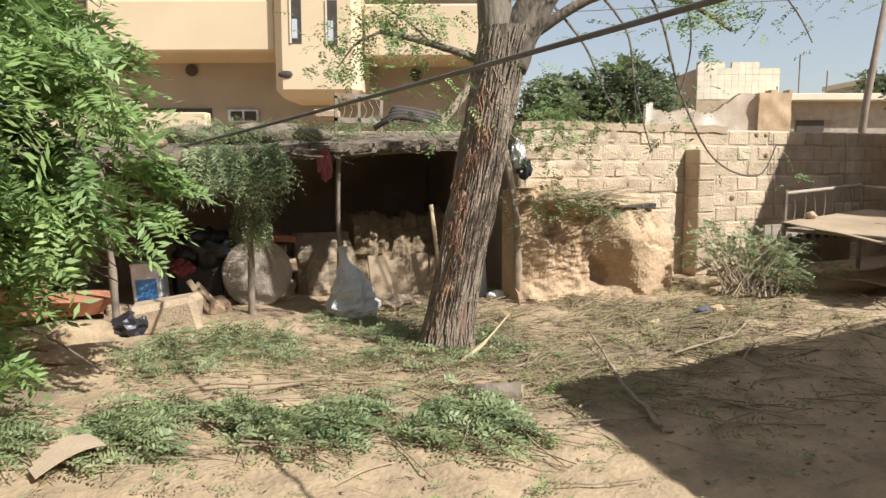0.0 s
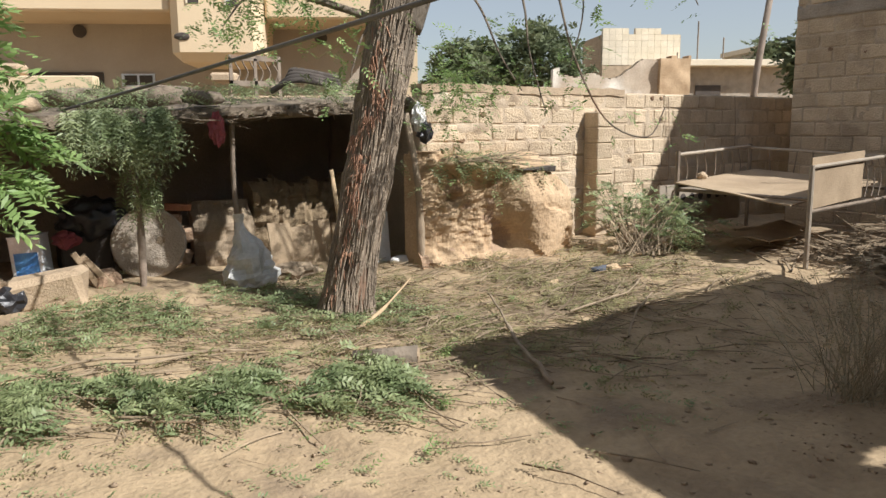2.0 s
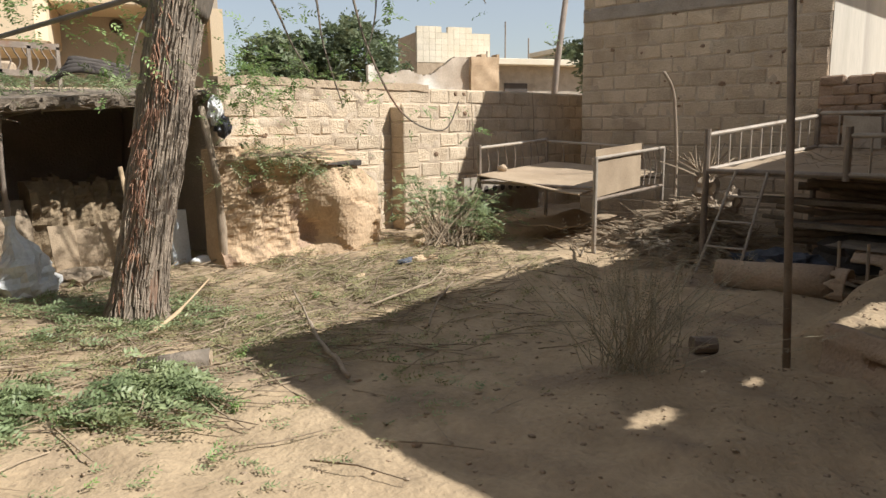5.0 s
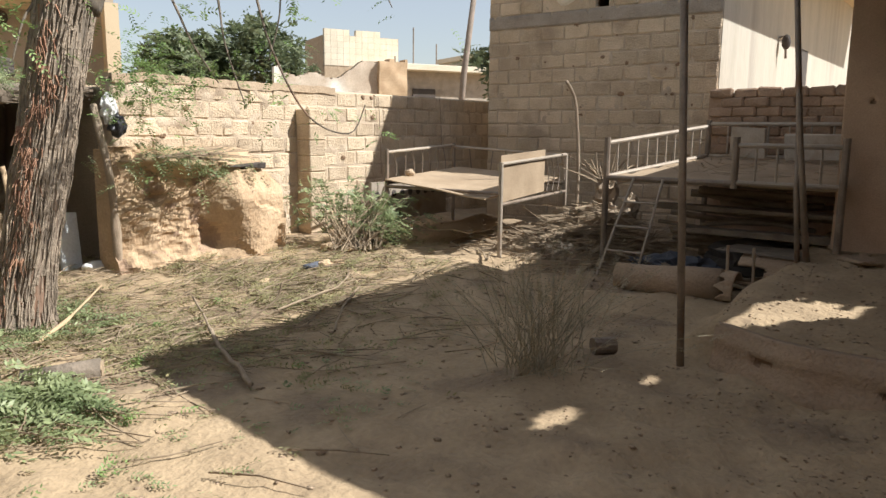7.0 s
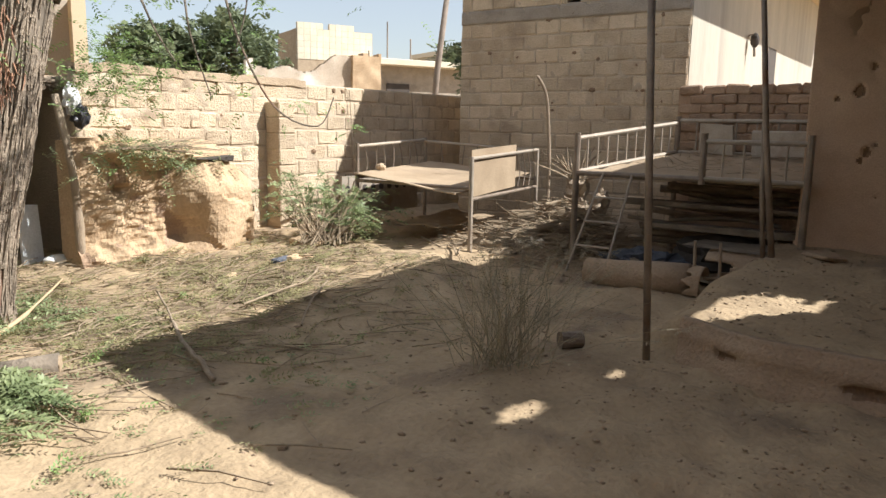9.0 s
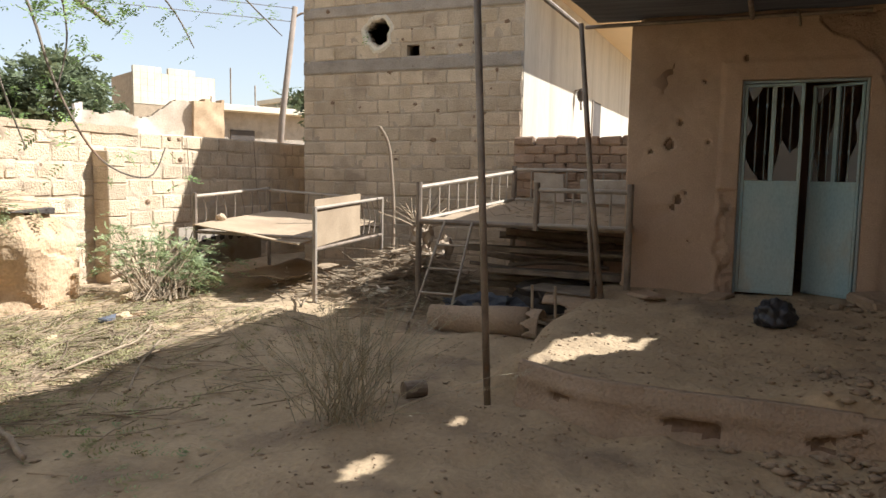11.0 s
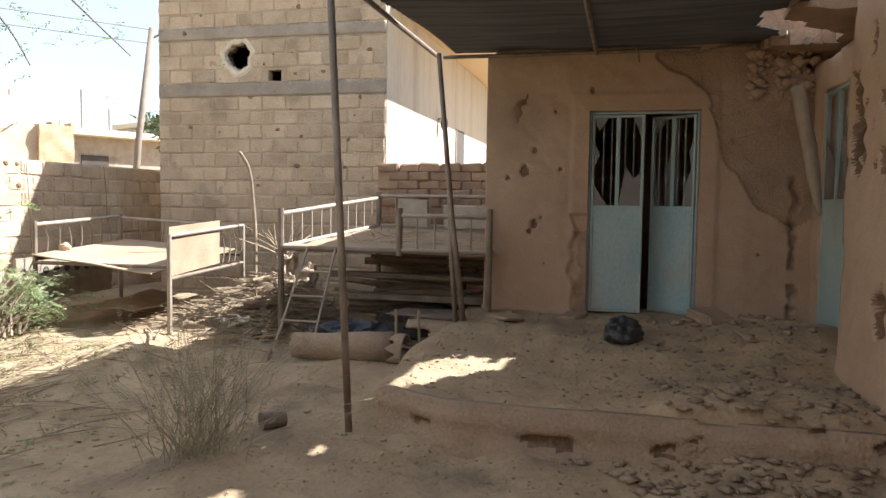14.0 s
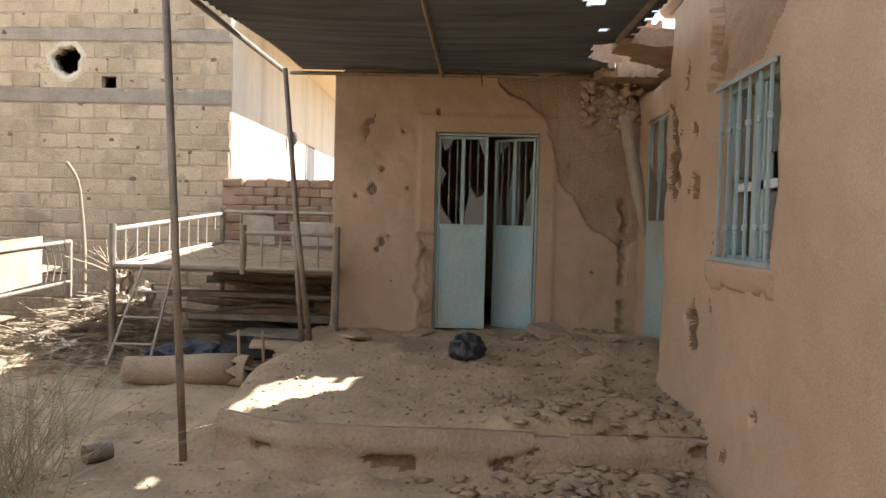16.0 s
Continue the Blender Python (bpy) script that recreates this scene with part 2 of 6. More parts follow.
def blob(bm, c, r, sub=3, amp=0.2, freq=1.5, flat=None, seed=0.0):
    """A lumpy ball with half axes r about c."""
    vs = bmesh.ops.create_icosphere(bm, subdivisions=sub, radius=1)["verts"]
    for v in vs:
        k = 1 + amp * noise.noise(v.co * freq + Vector((seed, seed * 2, 0))) + amp * 0.5 * noise.noise(v.co * freq * 3 + Vector((0, seed, 5)))
        v.co = Vector((c[0] + v.co.x * r[0] * k, c[1] + v.co.y * r[1] * k, c[2] + v.co.z * r[2] * k))
        if flat is not None and v.co.z < flat:
            v.co.z = flat
    return bm


def rough_sheet(P, us, vs, holes, thick, disp, keep=None, pick=None):
    """A wall of cells: P(u, v, out) gives the place; holes are cut right through; disp(u, v) pushes the front out."""
    bm = bmesh.new()
    us = sorted(set(us) | {e for h in holes for e in h[:2]})
    vs = sorted(set(vs) | {e for h in holes for e in h[2:4]})
    live = {}
    for i in range(len(us) - 1):
        for j in range(len(vs) - 1):
            cu, cv = (us[i] + us[i + 1]) / 2, (vs[j] + vs[j + 1]) / 2
            if any(h[0] < cu < h[1] and h[2] < cv < h[3] for h in holes) or (keep and not keep(cu, cv)):
                continue
            live[i, j] = 1
    F, K = {}, {}

    def vert(store, i, j, front):
        if (i, j) not in store:
            store[i, j] = bm.verts.new(P(us[i], vs[j], disp(us[i], vs[j]) if front else -thick))
        return store[i, j]
    for i, j in live:
        f = [vert(F, a, b, True) for a, b in ((i, j), (i + 1, j), (i + 1, j + 1), (i, j + 1))]
        k = [vert(K, a, b, False) for a, b in ((i, j), (i + 1, j), (i + 1, j + 1), (i, j + 1))]
        face = bm.faces.new(f)
        if pick:
            face.material_index = pick((us[i] + us[i + 1]) / 2, (vs[j] + vs[j + 1]) / 2)
        bm.faces.new(k[::-1])
        for (di, dj), (a, b) in (((0, -1), (0, 1)), ((1, 0), (1, 2)), ((0, 1), (2, 3)), ((-1, 0), (3, 0))):
            if (i + di, j + dj) not in live:
                bm.faces.new((f[b], f[a], k[a], k[b]))
    bmesh.ops.recalc_face_normals(bm, faces=bm.faces)
    return bm


def span(a, b, step):
    n = max(1, round((b - a) / step))
    return [a + (b - a) * i / n for i in range(n + 1)]


def leaves(name, fronds, material, pairs=7, leaf=0.06, wide=0.32, droop=0.25, seed=1):
    """One mesh of pinnate fronds: rows of (place, way, length)."""
    rs = np.random.RandomState(seed)
    V, Fc, base = [], [], 0
    for p, w, ln in fronds:
        p, w = np.array(p, float), np.array(w, float)
        w /= np.linalg.norm(w) + 1e-9
        s = np.cross(w, (0, 0, 1)) + rs.normal(0, 0.35, 3)
        s -= w * s.dot(w)
        s /= np.linalg.norm(s) + 1e-9
        up = np.cross(s, w)
        tip = None
        for i in range(pairs + 1):
            t = (i + 0.6) / (pairs + 0.6)
            c = p + w * ln * t - np.array((0, 0, 1)) * droop * ln * t * t
            size = leaf * (1.1 - 0.5 * abs(t - 0.45)) * rs.uniform(0.75, 1.2)
            for sgn in ((1, -1) if i < pairs else (0,)):
                d = (w * (0.55 if sgn else 1) + s * sgn * 0.85 + up * rs.uniform(-0.35, 0.25))
                d /= np.linalg.norm(d)
                e = np.cross(d, up + rs.normal(0, 0.3, 3))
                e /= np.linalg.norm(e) + 1e-9
                V += [c, c + d * size * 0.5 + e * size * wide * 0.5, c + d * size, c + d * size * 0.5 - e * size * wide * 0.5]
                Fc.append((base, base + 1, base + 2, base + 3))
                base += 4
    me = bpy.data.meshes.new(name)
    me.from_pydata([tuple(v) for v in V], [], Fc)
    me.materials.append(material)
    return new(name, me)


def chunks(name, rows, material, label, category, seed=3, parent=None):
    """One mesh of many small uneven stones: rows of (x, y, z, size, flatness)."""
    rs = np.random.RandomState(seed)
    base = np.array([(1, 0, 0), (-1, 0, 0), (0, 1, 0), (0, -1, 0), (0, 0, 1), (0, 0, -1), (.7, .7, .4), (-.7, .6, .4), (.6, -.7, .4), (-.6, -.7, .4)])
    tri = [(0, 6, 4), (6, 2, 4), (2, 7, 4), (7, 1, 4), (1, 9, 4), (9, 3, 4), (3, 8, 4), (8, 0, 4), (0, 5, 6), (6, 5, 2), (2, 5, 7), (7, 5, 1), (1, 5, 9), (9, 5, 3), (3, 5, 8), (8, 5, 0)]
    V, Fc = [], []
    for i, (x, y, z, s, fl) in enumerate(rows):
        a = rs.uniform(0, 6.3)
        c, sn = math.cos(a), math.sin(a)
        q = base * rs.uniform(0.65, 1.2, (10, 1)) * (s, s * rs.uniform(0.55, 1), s * fl)
        q = q @ np.array(((c, sn, 0), (-sn, c, 0), (0, 0, 1)))
        V += [tuple(v + (x, y, z + s * fl * 0.35)) for v in q]
        Fc += [tuple(10 * i + k for k in t) for t in tri]
    me = bpy.data.meshes.new(name)
    me.from_pydata(V, [], Fc)
    me.materials.append(material)
    me.shade_smooth()
    ob = new(name, me)
    if parent:
        ob.parent = parent
        return tagged(ob, label, kind="stuff")
    return tagged(ob, label, category, kind="stuff")


def sticks(name, rows, material, label, category, sides=4):
    """One mesh of many thin sticks: rows of (start, end, radius)."""
    V, Fc = [], []
    for a, b, r in rows:
        a, b = Vector(a), Vector(b)
        d = (b - a).normalized()
        s = d.orthogonal().normalized()
        u = d.cross(s)
        k = len(V)
        mid = (a + b) / 2 + (s * rnd.uniform(-1, 1) + u * rnd.uniform(-1, 1)) * (b - a).length * 0.05
        for p, q in ((a, r), (mid, r * 0.85), (b, r * 0.5)):
            for i in range(sides):
                w = 2 * math.pi * i / sides
                V.append(tuple(p + (s * math.cos(w) + u * math.sin(w)) * q))
        for e in (0, sides):
            for i in range(sides):
                j = (i + 1) % sides
                Fc.append((k + e + i, k + e + j, k + e + sides + j, k + e + sides + i))
    me = bpy.data.meshes.new(name)
    me.from_pydata(V, [], Fc)
    me.materials.append(material)
    ob = new(name, me)
    return tagged(ob, label, category, kind="stuff") if label else ob


# ---- ground ----
def terrace_edge(y):
    return 5.05 + 0.10 * nz(y, 3.1, 0, 1.3) + 0.35 * smooth(0.6, 1.4, y)


def platform(x, y):
    """Height of the trodden mud terrace before the house."""
    edge_x = terrace_edge(y)
    edge_y = 1.42 + 0.1 * nz(x, 7.7, 0, 1.4) - 0.1 * smooth(6.5, 7.8, x)
    top = 0.27 + 0.20 * smooth(5.6, 7.9, x) + 0.04 * nz(x, y, 1, 1.5)
    return top * (smooth(edge_x - 0.04, edge_x + 0.06, x) - 0.3 * max(0.0, nz(x, y, 12, 4.0)) * (x < edge_x + 0.15)) * (1 - smooth(edge_y - 0.12, edge_y + 0.3, y))


def gz(x, y):
    far = max(0.0, math.hypot(x - 4, y - 4) - 12)
    z = 0.19 * smooth(3.5, 7, x) * smooth(2.5, 4.6, y) + 0.09 * smooth(5.5, 7.5, y) * (1 - smooth(4, 7, x))
    z += 0.05 * nz(x, y, 0, 0.55) + 0.03 * nz(x, y, 3, 2.1) + 0.026 * nz(x, y, 5, 5.0) + 0.014 * nz(x, y, 8, 12)
    z += platform(x, y)
    z += 0.10 * math.exp(-((x - 5.3) ** 2 + (y + 1.3) ** 2) / 0.5)
    z += 0.16 * math.exp(-((x - 7.1) ** 2 + (y + 1.75) ** 2) / 0.4)
    return z if far == 0 else z * max(0.0, 1 - far / 10)


gx = span(-5, 12, 0.065)
gy = span(-2.2, 10.5, 0.065)
for k in (0.3, 0.8, 1.6, 3, 6, 12, 25, 60, 150, 400, 900):
    gx = [-5 - k] + gx + [12 + k] if k else gx
    gy = [-2.2 - k] + gy + [10.5 + k]
gv = [(x, y, gz(x, y)) for y in gy for x in gx]
nx = len(gx)
gf = [(j * nx + i, j * nx + i + 1, (j + 1) * nx + i + 1, (j + 1) * nx + i) for j in range(len(gy) - 1) for i in range(nx - 1)]
gm = bpy.data.meshes.new("ground")
gm.from_pydata(gv, [], gf)
gm.materials.append(M_DIRT)
gm.shade_smooth()
ground = tagged(new("ground", gm), "dry trodden sandy earth of the yard with a low mud terrace", "ground", kind="structure")

# Erosion holes in the edge are coloured dark for their inner shade.
terrace = tagged(link("terrace_edge", rough_sheet(lambda u, v, o: Vector((terrace_edge(u) - 0.075 - o, u, v)), span(-1.9, 1.28, 0.025), span(-0.08, 0.32, 0.02), [], 0.12,
    lambda u, v: 0.025 * nz(u, v, 0, 3) + 0.012 * nz(u, v, 5, 9) + 0.006 * nz(u, v, 5, 22) - 0.05 * smooth(0.43, 0.52, nz(u, v * 2.6, 9, 4.5)) + 0.07 * smooth(0.12, -0.05, v) - 0.05 * smooth(0.18, 0.28, v),
    lambda u, v: v < 0.275 + 0.02 * nz(u, 1, 0, 2.5), lambda u, v: 1 if nz(u, v * 2.6, 9, 4.5) > 0.5 else 0), (M_TERR, M_PITMUD), True), "worn mud edge of the low terrace", "terrace edge", kind="structure")

# ---- boundary wall of sand blocks ----
WY = 7.15
wall = tagged(link("wall_north", rough_sheet(lambda u, v, o: Vector((u, WY + 0.012 - o, v)), span(4.45, 11.6, 0.035), span(-0.1, 2.04, 0.035), [], 0.19, lambda u, v: 0.002 + (0.03 + 0.02 * smooth(7.2, 6.2, u)) * max(0.0, nz(u, v, 0, 6)) + 0.007 * nz(u, v, 4, 22)), M_MORTAR, True), "boundary wall of pale sand-coloured concrete blocks with rough mortar", "wall", kind="structure")

# ---- block building ----
BX, BY0, BY1, BTOP = 10.16, 2.87, 6.36, 4.82
HOLE = (5.08, 3.61)


def in_hole(y, z):
    a = math.atan2(z - HOLE[1], y - HOLE[0])
    r = 0.185 + 0.014 * math.sin(3 * a + 1) + 0.012 * math.sin(7 * a)
    return math.hypot((y - HOLE[0]) * 0.95, z - HOLE[1]) < r or (4.40 < y < 4.61 and 3.235 < z < 3.41)


building = thing("block_building", "unfinished building of sand-coloured concrete blocks with shell holes", "building")
part("wall", rough_sheet(lambda u, v, o: Vector((BX + 0.013 - o, u, v)), span(BY0, BY1, 0.035), span(-0.1, BTOP, 0.035), [], 0.2, lambda u, v: 0.002 + 0.024 * max(0.0, nz(u, v, 0, 7)) + 0.007 * nz(u, v, 4, 22), lambda u, v: not in_hole(u, v)), M_MORTAR, building, "rough mortar smeared between the blocks", True)
part("side_wall", B(BX + 0.05, 19.5, BY0 - 0.012, BY0 + 0.2, -0.1, 4.295), M_PLASTER, building, "streaked pale cement plaster")
part("rear_wall", B(BX + 0.05, 19.5, BY1 - 0.2, BY1 - 0.01, -0.1, BTOP), M_BLOCK, building)
part("end_wall", B(19.3, 19.5, BY0 + 0.2, BY1 - 0.2, -0.1, BTOP), M_BLOCK, building)
part("roof", B(BX + 0.22, 19.6, BY0 + 0.02, BY1 - 0.02, 4.46, 4.58), M_BAND, building)
part("eave", B(BX + 0.25, 19.6, BY0 - 1.25, BY0 + 0.1, 4.3, 4.45, bevel=0.01), M_YELLOW, building, "overhanging concrete eave")
part("ring_beam", rough_sheet(lambda u, v, o: Vector((BX - 0.008 - o, u, v)), span(BY0 - 0.004, BY1, 0.03), span(3.86, 4.02, 0.03), [], 0.1, lambda u, v: 0.01 * nz(u, v, 6, 8) + 0.006 * nz(u, v, 1, 24), lambda u, v: 3.86 + 0.018 * nz(u, 0, 1, 9) < v < 4.02 - 0.012 + 0.018 * nz(u, 0, 7, 9)), M_BAND, building, "rough grey concrete ring beam", True)
part("lintel_band", rough_sheet(lambda u, v, o: Vector((BX - 0.008 - o, u, v)), span(BY0 - 0.004, BY1, 0.03), span(3.045, 3.235, 0.03), [], 0.1, lambda u, v: 0.01 * nz(u, v, 6, 8) + 0.006 * nz(u, v, 1, 24), lambda u, v: 3.045 + 0.018 * nz(u, 0, 1, 9) < v < 3.235 - 0.012 + 0.018 * nz(u, 0, 7, 9)), M_BAND, building, "rough grey concrete ring beam", True)
swin = part("window", B(14.5, 15.25, BY0 - 0.016, BY0 + 0.05, 2.3, 3.0), M_DARK, building, "dark window opening")
part("frame", B(14.46, 14.52, BY0 - 0.03, BY0 + 0.02, 2.3, 3.0), M_STEEL, swin)
wl = part("wall_lamp", blob(bmesh.new(), (13.1, BY0 - 0.12, 2.95), (0.07, 0.07, 0.12), 2, 0.05), M_DARK, building, "small wall lamp")
part("bracket", T([(13.1, BY0, 3.02), (13.1, BY0 - 0.1, 3.05), (13.1, BY0 - 0.13, 2.7)], 0.02), M_STEEL, wl)

bm = bmesh.new()
rim = []
for k in range(28):
    a = 2 * math.pi * k / 28
    r = 0.195 + 0.014 * math.sin(3 * a + 1) + 0.012 * math.sin(7 * a)
    q = r + 0.035 + 0.05 * (0.5 + nz(math.cos(a), math.sin(a), 3, 2.2)) + 0.03 * (a > 3.6)
    rim.append([bm.verts.new((BX + dx, HOLE[0] + math.cos(a) * e, HOLE[1] + math.sin(a) * e)) for dx, e in ((0.05, r - 0.02), (-0.004, r), (-0.014, (r + q) / 2), (0.004, q))])
for a, b in zip(rim, rim[1:] + rim[:1]):
    for k in range(3):
        bm.faces.new((a[k], a[k + 1], b[k + 1], b[k]))
part("hole_rim", bm, M_CREAM, building, "pale chipped rim of the shell hole")
# Pocks are flat dark blobs; the shade of a dent is in their colour.
for _ in range(34):
    y, z = rnd.uniform(BY0 + 0.1, BY1 - 0.1), rnd.uniform(1.7, 4.6)
    r = rnd.uniform(0.014, 0.034)
    part("pockmark", blob(bmesh.new(), (BX + 0.002, y, z), (0.012, r * rnd.uniform(0.9, 1.6), r), 2, 0.5, 2.0, seed=y), M_PITMUD, building, "bullet pock drawn as a blob with the dent's shade in its colour")
# ---- low mud-brick wall between house and building ----
low = tagged(link("mud_brick_wall", rough_sheet(lambda u, v, o: Vector((10.0 - o, u, v)), span(0.9, 2.9, 0.08), span(0, 2.0, 0.08), [], 0.25, lambda u, v: 0.0), M_MUDCORE), "low weathered wall of brown mud bricks", "wall", kind="structure")

# ---- mud house ----
HX, HTOP = 8.08, 3.1
MARKS = [(0.66, 1.9, 0.042), (0.57, 2.11, 0.024), (0.84, 1.83, 0.022), (0.0, 2.7, 0.024), (0.56, 1.36, 0.034), (0.61, 1.28, 0.024), (0.5, 1.42, 0.02), (0.36, 2.5, 0.018), (0.3, 1.92, 0.02), (0.75, 2.4, 0.014), (-1.35, 2.2, 0.025), (-1.6, 1.1, 0.018), (0.45, 0.95, 0.015)]


def dent(u, v, marks):
    d = 0.0
    for a, b, r in marks:
        q = math.hypot(u - a, (v - b) * 0.8) / r * (1 + 0.5 * nz(u, v, 3, 13))
        if q < 1.6:
            d -= r * 1.0 * (1 - smooth(0.5, 1.4, q))
    return d


def peeled(u, v):
    w = 0.10 * nz(u, v, 4, 3) + 0.05 * nz(u, v, 2, 9)
    lim = -0.62 - 0.5 * smooth(3.0, 2.6, v) - 0.25 * smooth(2.5, 1.6, v)
    return u < lim + w and v > 1.42 + 0.1 * nz(u, 2, 0, 5) + 0.55 * smooth(-1.75, -1.25, u)


def door_wall_disp(u, v):
    d = 0.035 * nz(u, v, 2, 1.3) + 0.014 * nz(u, v, 9, 5) + 0.004 * nz(u, v, 3, 14)
    d += 0.10 * math.exp(-max(0, v - 0.35) / 0.25) * (0.7 + 0.5 * nz(u, 4, 0, 2))
    if peeled(u, v):
        d -= 0.022 + 0.012 * abs(nz(u, v, 7, 7))
    lip = max(abs(u + 0.51) - 0.55, v - 2.52)
    if lip < 0.18:
        d += 0.014 * smooth(0.18, 0.12, lip)
    if 0.02 < u < 0.24 and v < 1.45 + 0.1 * nz(v, 1, 0, 8):
        d -= 0.05 * smooth(0.2, 0.14, u + 0.09 * nz(v, 7, 0, 5)) * (0.6 + 0.8 * abs(nz(u, v, 2, 12)))
    if u < -1.45 and v > 2.3:
        d += 0.09 * abs(nz(u, v, 5, 5)) * smooth(-1.45, -1.7, u) * smooth(2.3, 2.6, v)
    gap = abs(u + 1.9 + 0.05 * nz(v, 3, 0, 4) + 0.03 * nz(v, 8, 0, 14))
    if v < 1.95:
        d -= 0.07 * smooth(0.045, 0.015, gap + 0.025 * nz(u, v, 6, 14)) * smooth(-0.25, 0.05, nz(v, 4, 0, 5))
    return d + dent(u, v, MARKS)


def front_pick(u, v):
    if 0.02 < u < 0.12 + 0.11 * nz(v, 7, 0, 5) and v < 1.35 + 0.1 * nz(v, 1, 0, 8):
        return 2
    if v < 1.95 and abs(u + 1.9 + 0.05 * nz(v, 3, 0, 4) + 0.03 * nz(v, 8, 0, 14)) + 0.025 * nz(u, v, 6, 14) < 0.02 and nz(v, 4, 0, 5) > -0.1:
        return 2
    if peeled(u, v):
        return 2
    # Crater pits take bared mud with depth shade in its colour.
    return 1 if dent(u, v, MARKS) < -0.014 else 0


def house_keep(u, v):
    return v < HTOP - 0.03 + 0.06 * nz(u, 1, 0, 2.5) - 0.35 * smooth(-1.5, -2.0, u) * (0.6 + nz(u, v, 0, 6))


house = thing("mud_house", "brown mud-plastered house with shrapnel marks and a flat roof", "house")
part("front_wall", rough_sheet(lambda u, v, o: Vector((HX - o, u, v)), span(-2.1, 1.07, 0.016), span(0.1, HTOP, 0.016), [(-1.04, 0.02, 0.0, 2.5)], 0.42, door_wall_disp, house_keep, front_pick), (M_MUD, M_PITMUD, M_PEEL), house, "peeling brown mud plaster with bullet marks", True)
part("side_wall", rough_sheet(lambda u, v, o: Vector((u, 1.05 + o, v)), span(HX + 0.02, 11.6, 0.1), span(-0.1, HTOP - 0.05, 0.1), [], 0.4, lambda u, v: 0.03 * nz(u, v, 3, 1.5) + 0.12 * math.exp(-max(0, v - 0.2) / 0.3)), M_MUD, house, "", True)
part("rear_wall", B(11.6, 12.0, -4.5, 1.05, -0.1, HTOP), M_MUD, house)
part("inner_floor", B(HX + 0.1, 11.6, -2.1, 0.7, 0.2, 0.44), M_MUDCORE, house)
part("end_wall", B(8.05, 12.0, -6.0, -5.6, -0.1, HTOP), M_MUD, house)
part("inner_wall", B(HX + 0.42, 11.6, -2.5, -2.1, -0.1, HTOP), M_MUD, house)
part("roof", B(8.75, 12.0, -4.5, -1.41, HTOP - 0.12, HTOP + 0.1, bevel=0.03, wob=0.02), M_MUD, house, "flat mud roof broken at the corner")
part("roof", B(HX + 0.05, 12.0, -1.4, 1.0, HTOP - 0.12, HTOP + 0.1, bevel=0.03, wob=0.02), M_MUD, house, "flat mud roof")

RY = -1.9
RMARKS = [(6.26, 2.24, 0.16), (6.22, 2.12, 0.13), (6.2, 2.03, 0.13), (6.24, 2.34, 0.1), (6.34, 2.42, 0.08), (5.6, 0.97, 0.08), (5.59, 0.89, 0.085), (5.57, 0.82, 0.065), (5.66, 1.87, 0.06), (5.66, 1.8, 0.045), (5.3, 1.52, 0.035), (5.31, 1.45, 0.03), (5.27, 1.08, 0.035), (4.4, 0.59, 0.03), (4.78, 0.26, 0.035), (5.89, 2.11, 0.025), (5.99, 1.9, 0.04), (6.12, 1.83, 0.05), (5.8, 1.85, 0.03), (5.7, 2.25, 0.04), (5.95, 2.62, 0.05), (5.92, 2.72, 0.04), (5.5, 2.2, 0.02), (5.8, 2.4, 0.018), (3.9, 0.9, 0.02), (5.0, 0.7, 0.015)]


def bared(u, v):
    w = 0.07 * nz(u, v, 1, 5)
    return v > 2.49 + 0.06 * nz(u, 4, 0, 6) + 0.28 * smooth(4.5, 4.15, u) and 4.2 + w < u < 5.48 + w


def right_disp(u, v):
    d = 0.035 * nz(u, v, 6, 1.2) + 0.012 * nz(u, v, 2, 5) + 0.005 * nz(u, v, 3, 14)
    d += 0.10 * math.exp(-max(0, v - 0.15) / 0.28) * (0.8 + 0.4 * nz(u, 3, 0, 1.7))
    d -= 0.06 * smooth(6.35, 6.5, u)
    if bared(u, v):
        d -= 0.035 + 0.03 * abs(nz(u, v * 2.2, 8, 3)) + 0.05 * smooth(5.22, 5.4, u) * (nz(u, v, 3, 6) > -0.1)
    return d + dent(u, v, RMARKS)


def right_pick(u, v):
    if bared(u, v):
        return 2
    # Gashes and craters: bared mud darkened for the shade of their depth.
    return 1 if dent(u, v, RMARKS) < -0.016 else 0


house2 = thing("mud_house", "long mud-plastered house with a barred blue window and cratered wall", "house")
part("front_wall", rough_sheet(lambda u, v, o: Vector((u, RY + o, v)), span(-2.5, 2.6, 0.15) + span(2.65, 4.1, 0.05) + span(4.12, 6.5, 0.018), span(-0.1, 3.25, 0.02), [(4.28, 5.2, 1.38, 2.44)], 0.45, right_disp, None, right_pick), (M_MUD, M_PITMUD, M_PEEL), house2, "brown mud plaster with shrapnel craters", True)
part("recess_wall", rough_sheet(lambda u, v, o: Vector((u, -2.05 + o, v)), span(6.51, HX + 0.1, 0.04), span(0.1, 2.88, 0.04), [(7.02, 7.84, 0.0, 2.6)], 0.3, lambda u, v: 0.02 * nz(u, v, 1, 2) - 0.02 * (nz(u, v, 8, 3) > 0.1)), M_MUD, house2, "", True)
part("rear_wall", B(-2.5, 11.6, -6.0, -5.6, -0.1, 3.2), M_MUD, house2)
part("end_wall", B(-2.5, -2.1, -5.6, -2.15, -0.1, 3.2), M_MUD, house2)
part("inner_floor", B(-2.1, 11.6, -5.6, -2.1, 0.15, 0.42), M_MUDCORE, house2)
